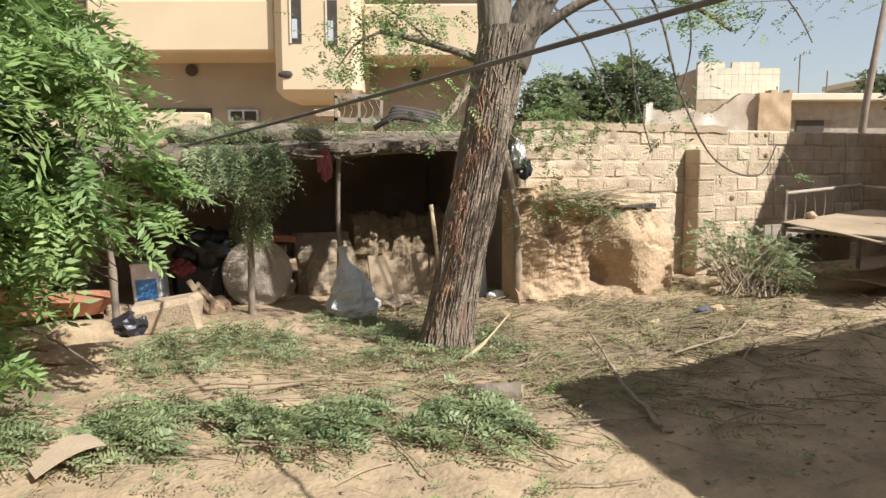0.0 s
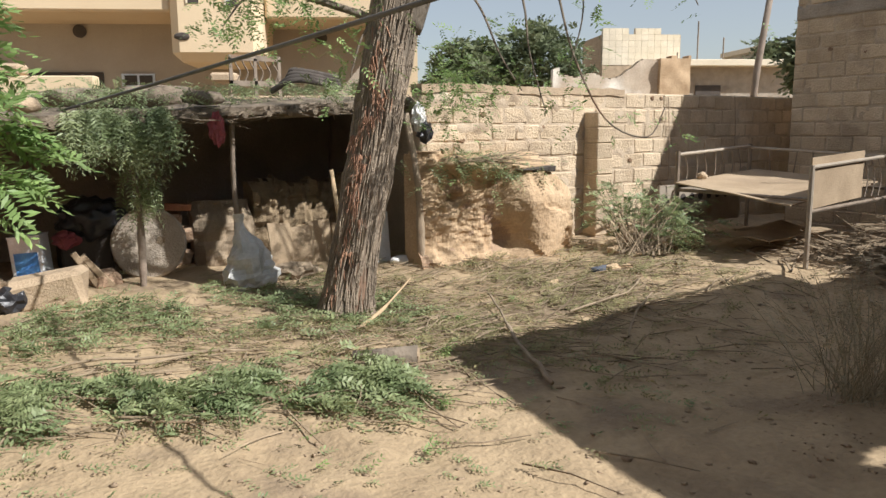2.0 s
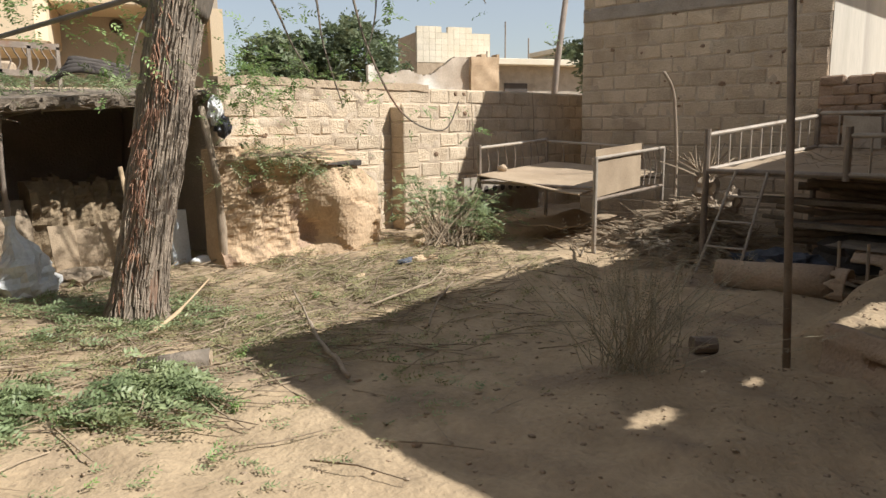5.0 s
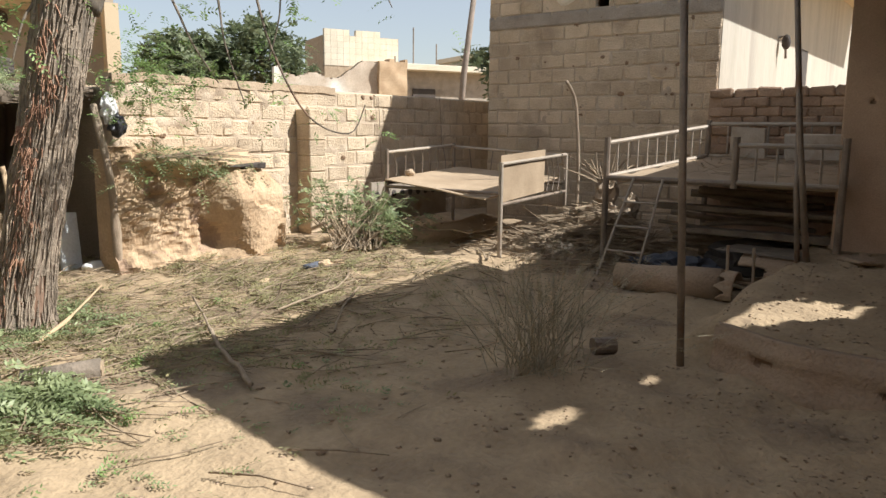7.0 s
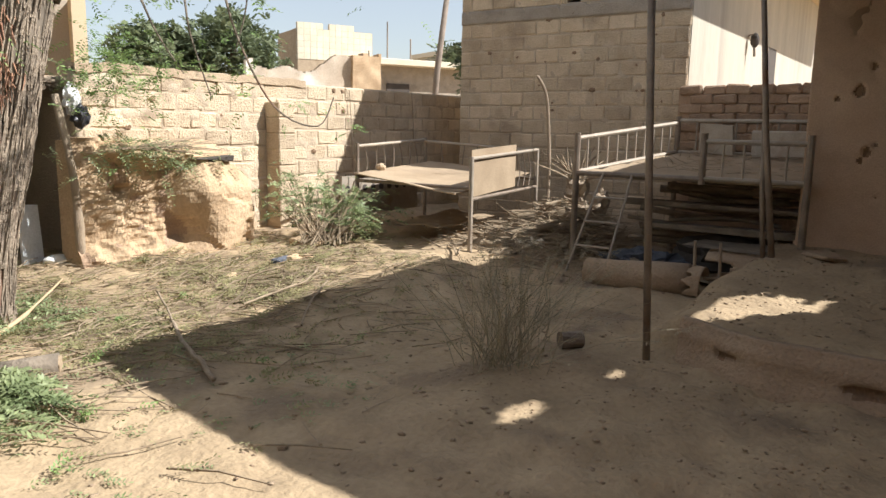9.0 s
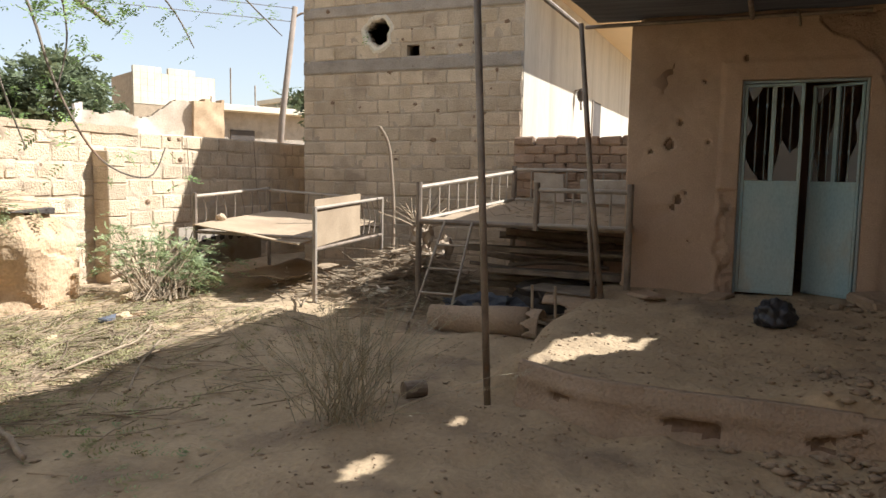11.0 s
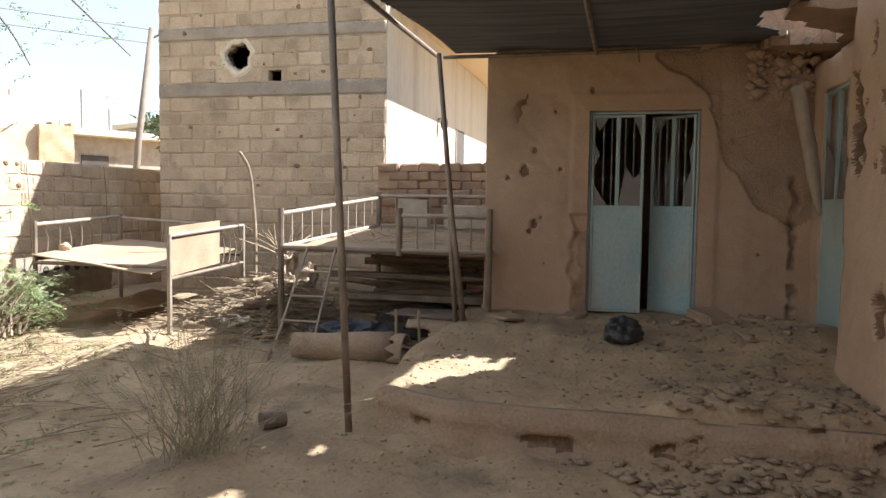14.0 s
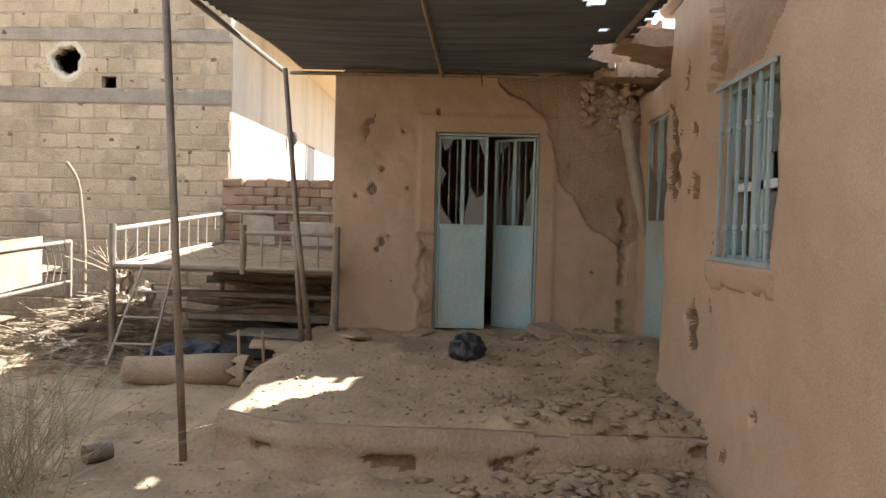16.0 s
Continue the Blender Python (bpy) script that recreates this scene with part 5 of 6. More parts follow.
part("brush_edge", rough_sheet(lambda u, v, o: Vector((u, SY0 - 0.1 - o + 0.05 * nz(u, v, 0, 6), roof_z(u, SY0) - 0.02 + v)), span(SX0, SX1 - 0.1, 0.07), span(0, 0.08, 0.04), [], 0.12, lambda u, v: 0.06 * nz(u, v, 2, 7), lambda u, v: nz(u, v, 5, 5) > -0.3), M_BRUSH_SHADE, roof, "ragged brush edge")
rows = []
for _ in range(200):
    x = rnd.uniform(SX0, SX1)
    p = Vector((x, SY0 - rnd.uniform(0, 0.2), roof_z(x, SY0) + rnd.uniform(-0.05, 0.06)))
    rows.append((p, p + Vector((rnd.uniform(-0.5, 0.5), rnd.uniform(-0.15, 0.3), rnd.uniform(-0.1, 0.06))), rnd.uniform(0.005, 0.014)))
ob = sticks("brushwood", rows, M_BRUSH_SHADE, "", "")
ob.parent = roof
tagged(ob, "dry brushwood on the roof", kind="stuff")
for x, y, top, r, dx in ((0.22, 7.55, 1.62, 0.04, -0.06), (1.5, 7.62, 1.7, 0.042, 0.0), (2.47, 7.7, 1.76, 0.036, 0.0), (4.25, 6.85, 1.75, 0.05, -0.1)):
    solid("shed_post", T(curve_pts([(x, y, gz(x, y) - 0.08), (x + dx * 0.35 + 0.012, y - 0.02, 0.6), (x + dx * 0.65 - 0.01, y - 0.05, 1.1), (x + dx, y - 0.09 if y > 6.9 else y + 0.12, top)], 5), [r * 0.9] * 6 + [r * 0.75] * 9 + [r * 0.65], 9, 0.18), M_WOOD if x > 4.2 else M_POLE, "rough wooden post carrying the shed roof", "post", "shed posts", smoothed=True)
solid("prop_stick", T([(3.62, 7.45, gz(3.6, 7.4)), (3.52, 7.55, 1.15)], 0.026, 8, 0.15), M_PALEWOOD, "pale stick leaning in the shed", "stick", smoothed=True)
# green branches thrown on the roof and hanging from it
fr = []
for _ in range(520):
    x = rnd.uniform(0.0, 4.3)
    y = rnd.uniform(7.3, 9.0)
    if nz(x, y, 3, 1.2) > -0.15:
        fr.append(((x, y, roof_z(x, y) + 0.14 + rnd.uniform(0, 0.16)), (rnd.gauss(0.3, 1), rnd.gauss(-0.3, 0.8), rnd.gauss(0, 0.3)), rnd.uniform(0.15, 0.32)))
for _ in range(400):
    x = 0.85 + 0.88 * rnd.random() ** 0.8
    top = roof_z(x, SY0) + 0.12
    ln = rnd.uniform(0.22, 0.42)
    fall = (0.03 + 0.3 * math.exp(-((x - 1.47) / 0.13) ** 2) + 0.14 * abs(nz(x, 1, 0, 5))) * rnd.random()
    fr.append(((x, 7.34 + rnd.gauss(0, 0.07), top - fall), (rnd.gauss(0.15, 0.28), rnd.gauss(-0.35, 0.3), -0.8), ln))
for _ in range(46):
    fr.append(((1.5 + rnd.gauss(0, 0.07), 7.4 + rnd.gauss(0, 0.06), rnd.uniform(0.95, 1.3)), (rnd.gauss(0.1, 0.35), rnd.gauss(-0.2, 0.3), -1), rnd.uniform(0.14, 0.26)))
ob = leaves("cut_branches", fr, M_CUT, 9, 0.06, 0.22, 0.45, 14)
tagged(ob, "wilting cut green branches over the shed roof", "branches", kind="stuff")
# things kept on the roof
hose = bmesh.new()
for i in range(4):
    tube(hose, curve_pts([(3.25 + 0.1 * i, 8.6, roof_z(3.2, 8.6) + 0.2 + 0.05 * i), (3.5, 8.4 + 0.03 * i, roof_z(3.5, 8.4) + 0.32 + 0.04 * i), (4.1, 8.5, roof_z(4, 8.5) + 0.2 + 0.04 * i)], 6), 0.035, 8)
solid("hose_roll", hose, M_DARK, "black hose rolled up on the shed roof", "hose", smoothed=True)
gate = thing("iron_gate", "small wrought iron gate leaf leaning on the shed roof", "gate")
for a in ((3.04, 3.72, 2.18, 2.22), (3.04, 3.72, 2.5, 2.54), (3.04, 3.08, 2.22, 2.5), (3.68, 3.72, 2.22, 2.5), (3.36, 3.4, 2.22, 2.5)):
    part("bar", B(a[0], a[1], 9.5, 9.53, a[2] - (0.4 if a[3] == 2.5 else 0.03), a[3]), M_STEEL, gate)
for i in range(6):
    x = 3.13 + i * 0.1
    part("scroll", T(curve_pts([(x, 9.51, 2.2), (x + 0.05, 9.51, 2.32), (x, 9.51, 2.42), (x - 0.03, 9.51, 2.5)], 3), 0.01, 5), M_STEEL, gate)
for x, y, r in ((0.6, 7.5, (0.16, 0.1, 0.07)), (2.2, 7.6, (0.22, 0.12, 0.07)), (2.0, 8.6, (0.5, 0.2, 0.13)), (1.3, 9.0, (0.5, 0.2, 0.12))):
    solid("roof_stone", blob(bmesh.new(), (x, y, roof_z(x, y) + 0.16), r, 3, 0.25), M_STONE if x < 1 else M_BRUSH_SHADE, "weight lying on the shed roof", "stone", "roof weights", smoothed=True)
solid("red_rag", blob(bmesh.new(), (2.22, 7.3, 1.6), (0.07, 0.05, 0.15), 3, 0.6, 3.0), M_RED, "dark red rag hanging from the roof edge", "rag")
hb2 = thing("hanging_bags", "plastic bags hanging on the shed post", "bags")
part("white_bag", blob(bmesh.new(), (4.3, 6.95, 1.7), (0.075, 0.065, 0.15), 4, 0.4, 2.5), M_PLASTIC, hb2)
part("dark_bag", blob(bmesh.new(), (4.36, 6.92, 1.55), (0.08, 0.08, 0.12), 3, 0.4, 2.5), M_BLACKBAG, hb2)
part("cord", T([(4.2, 7.0, 1.95), (4.3, 6.95, 1.85)], 0.008, 5), M_WOOD, hb2)

# ---- things in the shed ----
can = thing("tin_can", "square oil tin with a blue printed picture", "tin")
cz = gz(0.6, 8.2)
part("body", B(-0.15, 0.15, -0.12, 0.12, 0, 0.42, bevel=0.012), M_TIN, can)
part("picture", B(-0.11, 0.11, -0.1235, -0.1205, 0.03, 0.26), M_CANBLUE, can, "blue picture on white")
part("rim", B(-0.152, 0.152, -0.122, 0.122, 0.405, 0.425), M_TIN, can)
can.matrix_basis = pose(0.6, 8.25, cz + 0.1, 0, -4, -24)
solid("low_shelf", B(0.15, 1.1, 8.15, 8.8, -0.05, cz + 0.1, bevel=0.02, wob=0.02), M_STONE, "low mud step in the shed", "step")
st = solid("stone_block", B(-0.31, 0.31, -0.2, 0.2, 0, 0.31, bevel=0.06, wob=0.05), M_STONE, "large squared pale stone before the shed", "stone")
st.matrix_basis = pose(0.64, 7.2, gz(0.64, 7.2) - 0.02, 3, -4, -14)
disc = thing("stone_disc", "round pale mill disc leaning in the shed", "disc")
part("disc", T([(0, 0.035, 0), (0, -0.01, 0), (0, -0.03, 0)], [0.37, 0.375, 0.355], 40, 0.012), M_BAND, disc)
part("spot", T([(0.12, -0.028, 0.02), (0.12, -0.034, 0.02)], 0.045, 16), M_SACK, disc)
disc.matrix_basis = pose(1.66, 8.05, gz(1.66, 8.05) + 0.33, -12, 0, -20)
solid("black_sack", blob(bmesh.new(), (1.2, 8.45, 0.68), (0.32, 0.24, 0.22), 4, 0.35, 2.6), M_BLACKBAG, "crumpled black plastic sack in the shed", "sack", smoothed=True)
solid("stool", B(0.85, 1.35, 8.35, 8.85, -0.05, 0.52, bevel=0.02, wob=0.02), M_DARK, "dark wooden box under the sack", "box")
solid("red_cloth", blob(bmesh.new(), (0.92, 8.3, 0.5), (0.12, 0.08, 0.09), 3, 0.5, 2.5), M_RED, "dark red cloth bundle", "cloth")
for x, y, z, s, a in ((2.0, 8.5, 0.1, 0.16, 10), (2.1, 8.45, 0.34, 0.15, 30), (1.95, 8.6, 0.55, 0.14, -10), (2.35, 8.5, 0.1, 0.15, 45), (1.2, 7.85, 0.06, 0.13, 30)):
    ob = solid("rubble_stone", B(-s, s, -s * 0.7, s * 0.7, 0, s * 1.2, bevel=0.03, wob=0.04), M_MUDCORE, "rough brown building stone in the shed", "stone", "shed stones")
    ob.matrix_basis = pose(x, y, z, 5, 4, a)
ob = solid("red_brick_piece", B(-0.14, 0.14, -0.06, 0.06, 0, 0.07, bevel=0.008, wob=0.006), M_BRICKRED, "red brick on the stone pile", "brick")
ob.matrix_basis = pose(2.06, 8.45, 0.72, 0, 6, -15)
for x0, a in ((1.02, 30), (1.14, 38)):
    ob = solid("broken_board", B(-0.03, 0.03, -0.02, 0.02, 0, 0.42, bevel=0.006), M_BOARD, "short board leaning on the step", "board")
    ob.matrix_basis = pose(x0 + 0.1, 7.75, gz(1.1, 7.8), 0, -a, 0)
solid("dark_bag", blob(bmesh.new(), (0.35, 7.12, gz(0.35, 7.1) + 0.08), (0.17, 0.13, 0.12), 3, 0.5, 2.4), M_BLACKBAG, "grey-black plastic bag on the ground", "plastic bag")
sk = gz(2.4, 7.05)
solid("clear_sack", T(curve_pts([(2.42, 7.03, sk - 0.02), (2.4, 7.05, sk + 0.14), (2.38, 7.06, sk + 0.34), (2.34, 7.1, sk + 0.52), (2.33, 7.12, sk + 0.7)], 4), [0.22, 0.25, 0.26, 0.26, 0.25, 0.24, 0.22, 0.2, 0.18, 0.15, 0.12, 0.09, 0.06, 0.045, 0.035, 0.05, 0.06], 22, 0.22), M_FILM, "translucent white plastic sack tied at the top", "sack")
solid("straw_bale", rough_sheet(lambda u, v, o: Vector((u, 8.25 - 0.12 * (u - 2.3) - o, v)), span(2.2, 2.86, 0.04), span(0, 0.8, 0.04), [], 0.3, lambda u, v: 0.06 * nz(u, v, 1, 4) + 0.04 * nz(u, v, 5, 12) - 0.22 * smooth(0.5, 0.8, v) - 0.1 * smooth(2.3, 2.2, u) - 0.1 * smooth(2.76, 2.86, u)), M_SACK, "squared straw bale standing in the shed", "bale")
solid("straw_stack", rough_sheet(lambda u, v, o: Vector((u, 8.45 - o, v)), span(2.9, 4.15, 0.035), span(0, 1.3, 0.035), [], 0.3, lambda u, v: 0.16 * nz(u, v, 3, 2.0) + 0.08 * nz(u * 2.2, v * 0.6, 5, 7) + 0.05 * nz(u, v, 5, 14) + 0.1 * (1 - v) - 0.25 * smooth(0.8, 1.25, v), lambda u, v: v < 0.98 + 0.14 * nz(u, 1, 0, 3) + 0.06 * nz(u, 1, 0, 11)), M_STRAW, "ragged brown stack of old straw in the shed", "straw")
for i in range(4):
    ob = solid("standing_plank", B(-0.12, 0.12, -0.012, 0.012, 0, 0.52 - 0.04 * (i % 2), wob=0.015), M_BOARD, "weathered plank standing in a row", "plank", "standing planks")
    ob.matrix_basis = pose(3.0 + i * 0.23, 7.75 - 0.02 * i, gz(3, 7.8) - 0.02, -8, rnd.uniform(-4, 4), -10)
solid("pale_board", B(3.88, 4.08, 7.28, 7.31, gz(4, 7.3), 0.68, wob=0.02), M_TIN, "pale board standing by the post", "board")
solid("rag", blob(bmesh.new(), (2.95, 7.25, gz(2.9, 7.2) + 0.06), (0.25, 0.14, 0.1), 3, 0.5, 2.4), M_SACK, "brown rags on the ground", "rags")
solid("white_jug", blob(bmesh.new(), (4.12, 7.1, gz(4.1, 7) + 0.05), (0.12, 0.06, 0.055), 3, 0.25), M_PLASTIC, "small white plastic jug lying on the ground", "jug", smoothed=True)
bas = thing("rust_basin", "rusty basin on a mud ledge under the leafy tree", "basin")
part("basin", T([(-0.1, 7.9, 0.18), (-0.1, 7.9, 0.34)], [0.22, 0.36], 24), M_BRICKRED, bas)
solid("orange_crate", B(-0.75, -0.35, 7.6, 7.95, 0.2, 0.5, bevel=0.01, wob=0.02), M_BRICKRED, "faded orange crate by the shed", "crate")
for x, y, r in ((-0.2, 7.1, (0.5, 0.3, 0.16)), (-0.9, 6.9, (0.4, 0.3, 0.18)), (0.0, 6.6, (0.4, 0.25, 0.1))):
    solid("earth_mound", blob(bmesh.new(), (x, y, gz(x, y)), r, 3, 0.35), M_DIRT, "low heap of pale earth before the shed", "heap", "earth heaps", smoothed=True)

# ---- cut branches and litter in the yard ----
def litter(name, n, where, material, label, leaf=0.05, pairs=8, ln=(0.15, 0.34), lift=0.1, seed=2, droop=0.2, stems=0.0):
    fr, st_ = [], []
    while len(fr) < n:
        x, y = where()
        a = rnd.gauss(-0.35, 0.7)
        h = rnd.uniform(0, lift)
        fr.append(((x, y, gz(x, y) + 0.015 + h), (math.cos(a), math.sin(a), rnd.gauss(0.05, 0.25)), rnd.uniform(*ln)))
        if rnd.random() < stems:
            st_.append(((x, y, gz(x, y) + 0.02 + h * 0.6), (x + math.cos(a) * 0.5, y + math.sin(a) * 0.5, gz(x + math.cos(a) * 0.5, y + math.sin(a) * 0.5) + 0.03), 0.006))
    ob = leaves(name, fr, material, pairs, leaf, 0.34, droop, seed)
    tagged(ob, label, "branches", kind="stuff")
    if st_:
        sticks(name + "_stems", st_, M_TWIG, "thin stems of " + label, "stems")


def band():
    while True:
        s = rnd.uniform(0, 1) ** 0.9
        x = -0.9 + 3.15 * s
        y = 4.8 - 0.85 * s + 0.1 * math.sin(5 * s) + rnd.gauss(0, 0.19 + 0.05 * (1 - s))
        if nz(x, y, 4, 2.2) > -0.12:
            return x, y


litter("green_branches", 1250, band, M_CUT, "long row of cut green branches lying on the earth", 0.052, 9, (0.16, 0.32), 0.11, 21, 0.45, 0.14)


def patch():
    while True:
        x, y = rnd.uniform(0.1, 3.3), rnd.gauss(6.35, 0.4)
        y -= 0.28 * max(0, x - 1)
        if nz(x, y, 2, 1.3) > -0.2:
            return x, y


litter("wilted_branches", 800, patch, M_CUT, "wilting cut branches spread before the shed", 0.045, 8, (0.14, 0.3), 0.08, 22, 0.2, 0.2)


def spread():
    while True:
        x, y = rnd.gauss(3.9, 1.3), rnd.gauss(5.2, 0.9)
        if nz(x, y, 6, 1.1) > 0.0 or rnd.random() < 0.25:
            return x, y


litter("dry_leaf_litter", 3000, spread, M_DRYLEAF, "dry leaf and hay litter trodden on the earth", 0.035, 6, (0.1, 0.24), 0.03, 23, 0.1, 0.25)
litter("ground_weeds", 70, lambda: rnd.choice(((2.75, 4.1), (3.4, 4.9), (4.1, 5.1), (1.9, 2.9), (2.3, 3.4), (5.0, 5.2))) if rnd.random() < 0.5 else (rnd.uniform(1, 4.5), rnd.uniform(2.8, 5.5)), M_FROND, "small green weeds growing in the earth", 0.03, 5, (0.06, 0.14), 0.05, 29, -0.3)
litter("stray_leaves", 420, lambda: (rnd.uniform(-0.5, 4), rnd.uniform(2.4, 5)), M_CUT, "stray green leaves on the bare earth", 0.03, 4, (0.06, 0.14), 0.015, 24)


def on_oven():
    return rnd.gauss(4.85, 0.36), rnd.gauss(6.6, 0.16)


fr = [((x, y, 1.24 + rnd.uniform(-0.05, 0.14) - 0.12 * max(0, x - 4.9) - rnd.random() ** 3 * 0.35 * (y < 6.55)), (rnd.gauss(0.3, 0.8), rnd.gauss(-0.5, 0.6), rnd.gauss(-0.3, 0.4)), rnd.uniform(0.12, 0.26)) for x, y in (on_oven() for _ in range(170))]
tagged(leaves("oven_branches", fr, M_CUT, 7, 0.05, 0.28, 0.4, 25), "cut green branches thrown over the oven", "branches", kind="stuff")
sticks("oven_branch_stems", [((4.4 + rnd.uniform(0, 0.5), 6.2 + rnd.uniform(0, 0.4), 1.25), (5.0 + rnd.uniform(0, 0.6), 6.0 + rnd.uniform(0, 0.4), rnd.uniform(1.15, 1.4)), 0.007) for _ in range(18)], M_TWIG, "thin stems over the oven", "stems")
# bush by the wall
fr, rows = [], []
for _ in range(80):
    right = rnd.random() < 0.62
    p = Vector((6.3 + rnd.gauss(0, 0.12), 5.65 + rnd.gauss(0, 0.12), gz(6.3, 5.65) + 0.04))
    e = Vector((6.88 + rnd.gauss(0, 0.22), 5.62 + rnd.gauss(0, 0.2), rnd.uniform(0.35, 0.85))) if right else Vector((6.5 + rnd.gauss(0, 0.22), 6.15 + rnd.gauss(0, 0.18), rnd.uniform(0.45, 1.0)))
    rows.append((p, e, 0.006))
    for _ in range(6 if right else 4):
        q = p.lerp(e, rnd.uniform(0.6, 1.05)) + Vector((rnd.gauss(0, 0.06), rnd.gauss(0, 0.06), rnd.gauss(0, 0.05)))
        fr.append((q, (e - p).normalized() + Vector((rnd.gauss(0, 0.6), rnd.gauss(0, 0.6), -0.3)), rnd.uniform(0.12, 0.24)))
tagged(leaves("cut_bush", fr, M_CUT, 7, 0.055, 0.3, 0.5, 26), "pile of cut leafy branches against the wall", "branches", kind="stuff")
sticks("cut_bush_stems", rows + [((6.2 + rnd.uniform(0, 0.3), 5.3 + rnd.uniform(0, 0.3), gz(6.3, 5.4) + 0.03), (6.9 + rnd.uniform(0, 0.5), 5.9 + rnd.uniform(0, 0.3), rnd.uniform(0.4, 0.9)), 0.013) for _ in range(14)], M_TWIG, "bare stems of the cut branches by the wall", "stems")
# grey scrub standing in the shade
fr, rows = [], []
for _ in range(120):
    p = Vector((4.36 + rnd.gauss(0, 0.1), 2.1 + rnd.gauss(0, 0.1), gz(4.36, 2.1)))
    a, sp = rnd.uniform(0, 6.3), abs(rnd.gauss(0, 0.52))
    e = p + Vector((math.cos(a) * sp, math.sin(a) * sp, rnd.uniform(0.5, 0.95) - 0.25 * sp))
    m = (p + e) / 2 + Vector((0, 0, 0.06))
    rows += [(p, m, 0.003), (m, e, 0.002)]
    for _ in range(5):
        q = p.lerp(e, rnd.uniform(0.3, 1))
        fr.append((q, (e - p).normalized() + Vector((rnd.gauss(0, 0.3), rnd.gauss(0, 0.3), 0.2)), rnd.uniform(0.07, 0.16)))
bush = thing("scrub_bush", "grey-green wiry scrub bush growing in the yard", "bush")
ob = sticks("stems", rows, M_SCRUB, "", "", 3)
ob.name = "stem_tangle"
ob.parent = bush
tagged(ob, kind="stuff")
ob = leaves("needles", fr, M_SCRUB, 6, 0.02, 0.25, 0.0, 27)
ob.parent = bush
tagged(ob, kind="stuff")
# twigs, long stick, log, cardboard
solid("long_stick", T([Vector((p.x, p.y, gz(p.x, p.y) + p.z)) for p in curve_pts([(3.04, 3.28, 0.035), (3.35, 4.0, 0.05), (3.75, 4.75, 0.08), (4.0, 5.25, 0.12)], 5)], [0.017] * 8 + [0.009] * 8, 7, 0.15), M_WOOD, "long dry stick lying across the yard", "stick", smoothed=True)
lg = thing("log", "short split log lying on the earth", "log")
part("log", T([(2.2, 4.32, gz(2.2, 4.32) + 0.05), (2.56, 4.08, gz(2.66, 4.06) + 0.06)], [0.045, 0.07], 14, 0.2), M_BARK, lg, smoothed=True)
part("cut_end", T([(2.552, 4.086, gz(2.66, 4.06) + 0.06), (2.568, 4.074, gz(2.66, 4.06) + 0.06)], 0.055, 14, 0.15), M_BOARD, lg, "pale sawn end")
solid("split_branch", T(curve_pts([(2.6, 5.08, 0.03), (2.98, 5.35, 0.1), (3.5, 5.8, 0.22)], 5), [0.017] * 6 + [0.009] * 5, 7, 0.25), M_PALEWOOD, "pale split branch leaning at the tree's foot", "branch", smoothed=True)
for pts, r in (([(0.1, 5.25, 0.03), (0.8, 5.25, 0.05), (1.9, 4.95, 0.03)], 0.011), ([(0.3, 5.0, 0.02), (0.9, 5.1, 0.04), (1.7, 5.1, 0.03)], 0.008), ([(4.2, 4.4, 0.08), (4.9, 4.5, 0.06), (5.4, 4.75, 0.05)], 0.009), ([(4.2, 3.75, 0.05), (4.6, 4.05, 0.08), (5.0, 4.25, 0.1)], 0.01), ([(3.9, 4.4, 0.05), (4.1, 4.3, 0.2), (4.15, 4.28, 0.33)], 0.008)):
    solid("fallen_branch", T([Vector((p.x, p.y, gz(p.x, p.y) + p.z)) for p in curve_pts(pts, 5)], r, 6, 0.15), M_TWIG, "thin bare branch lying on the earth", "branch", "fallen branches")
solid("cardboard_piece", rough_sheet(lambda u, v, o: Vector((-0.30 + u * 0.8 - v * 0.3, 4.12 + v + u * 0.2, gz(-0.2, 4.2) + 0.04 + 0.12 * abs(math.sin(4.5 * u + v)) * 0.8 + o)), span(0, 0.42, 0.03), span(0, 0.3, 0.03), [], 0.006, lambda u, v: 0.0, lambda u, v: v < 0.12 + 0.5 * u), M_CARD, "bent piece of brown cardboard on the ground", "cardboard")
solid("blue_scrap", blob(bmesh.new(), (5.5, 5.35, gz(5.5, 5.35) + 0.02), (0.14, 0.07, 0.04), 2, 0.5), M_BLUECLOTH, "blue-grey scrap of cloth on the earth", "rag")
rows = []
for _ in range(520):
    x, y = rnd.gauss(4.2, 1.5), rnd.gauss(5.0, 1.0)
    a, ln = rnd.uniform(0, 6.3), rnd.uniform(0.08, 0.4)
    rows.append(((x, y, gz(x, y) + 0.015), (x + math.cos(a) * ln, y + math.sin(a) * ln, gz(x + math.cos(a) * ln, y + math.sin(a) * ln) + 0.025), rnd.uniform(0.002, 0.005)))
sticks("ground_twigs", rows, M_TWIG, "dry twigs and straw scattered over the yard", "twigs", 3)
rows = []
for _ in range(4200):
    x, y = rnd.uniform(-1, 9), rnd.uniform(-0.5, 7)
    if not (4.9 < x < 8.1 and y < 1.2):
        rows.append((x, y, gz(x, y) - 0.004, min(0.035, 0.006 + abs(rnd.gauss(0, 0.01))), rnd.uniform(0.25, 0.5)))
for _ in range(260):
    x, y = rnd.gauss(4.2, 1.3), rnd.gauss(3.2, 1.3)
    if not (x > 4.85 and y < 1.5) and nz(x, y, 9, 1.5) > -0.1:
        rows.append((x, y, gz(x, y) - 0.005, rnd.uniform(0.01, 0.035), rnd.uniform(0.2, 0.4)))
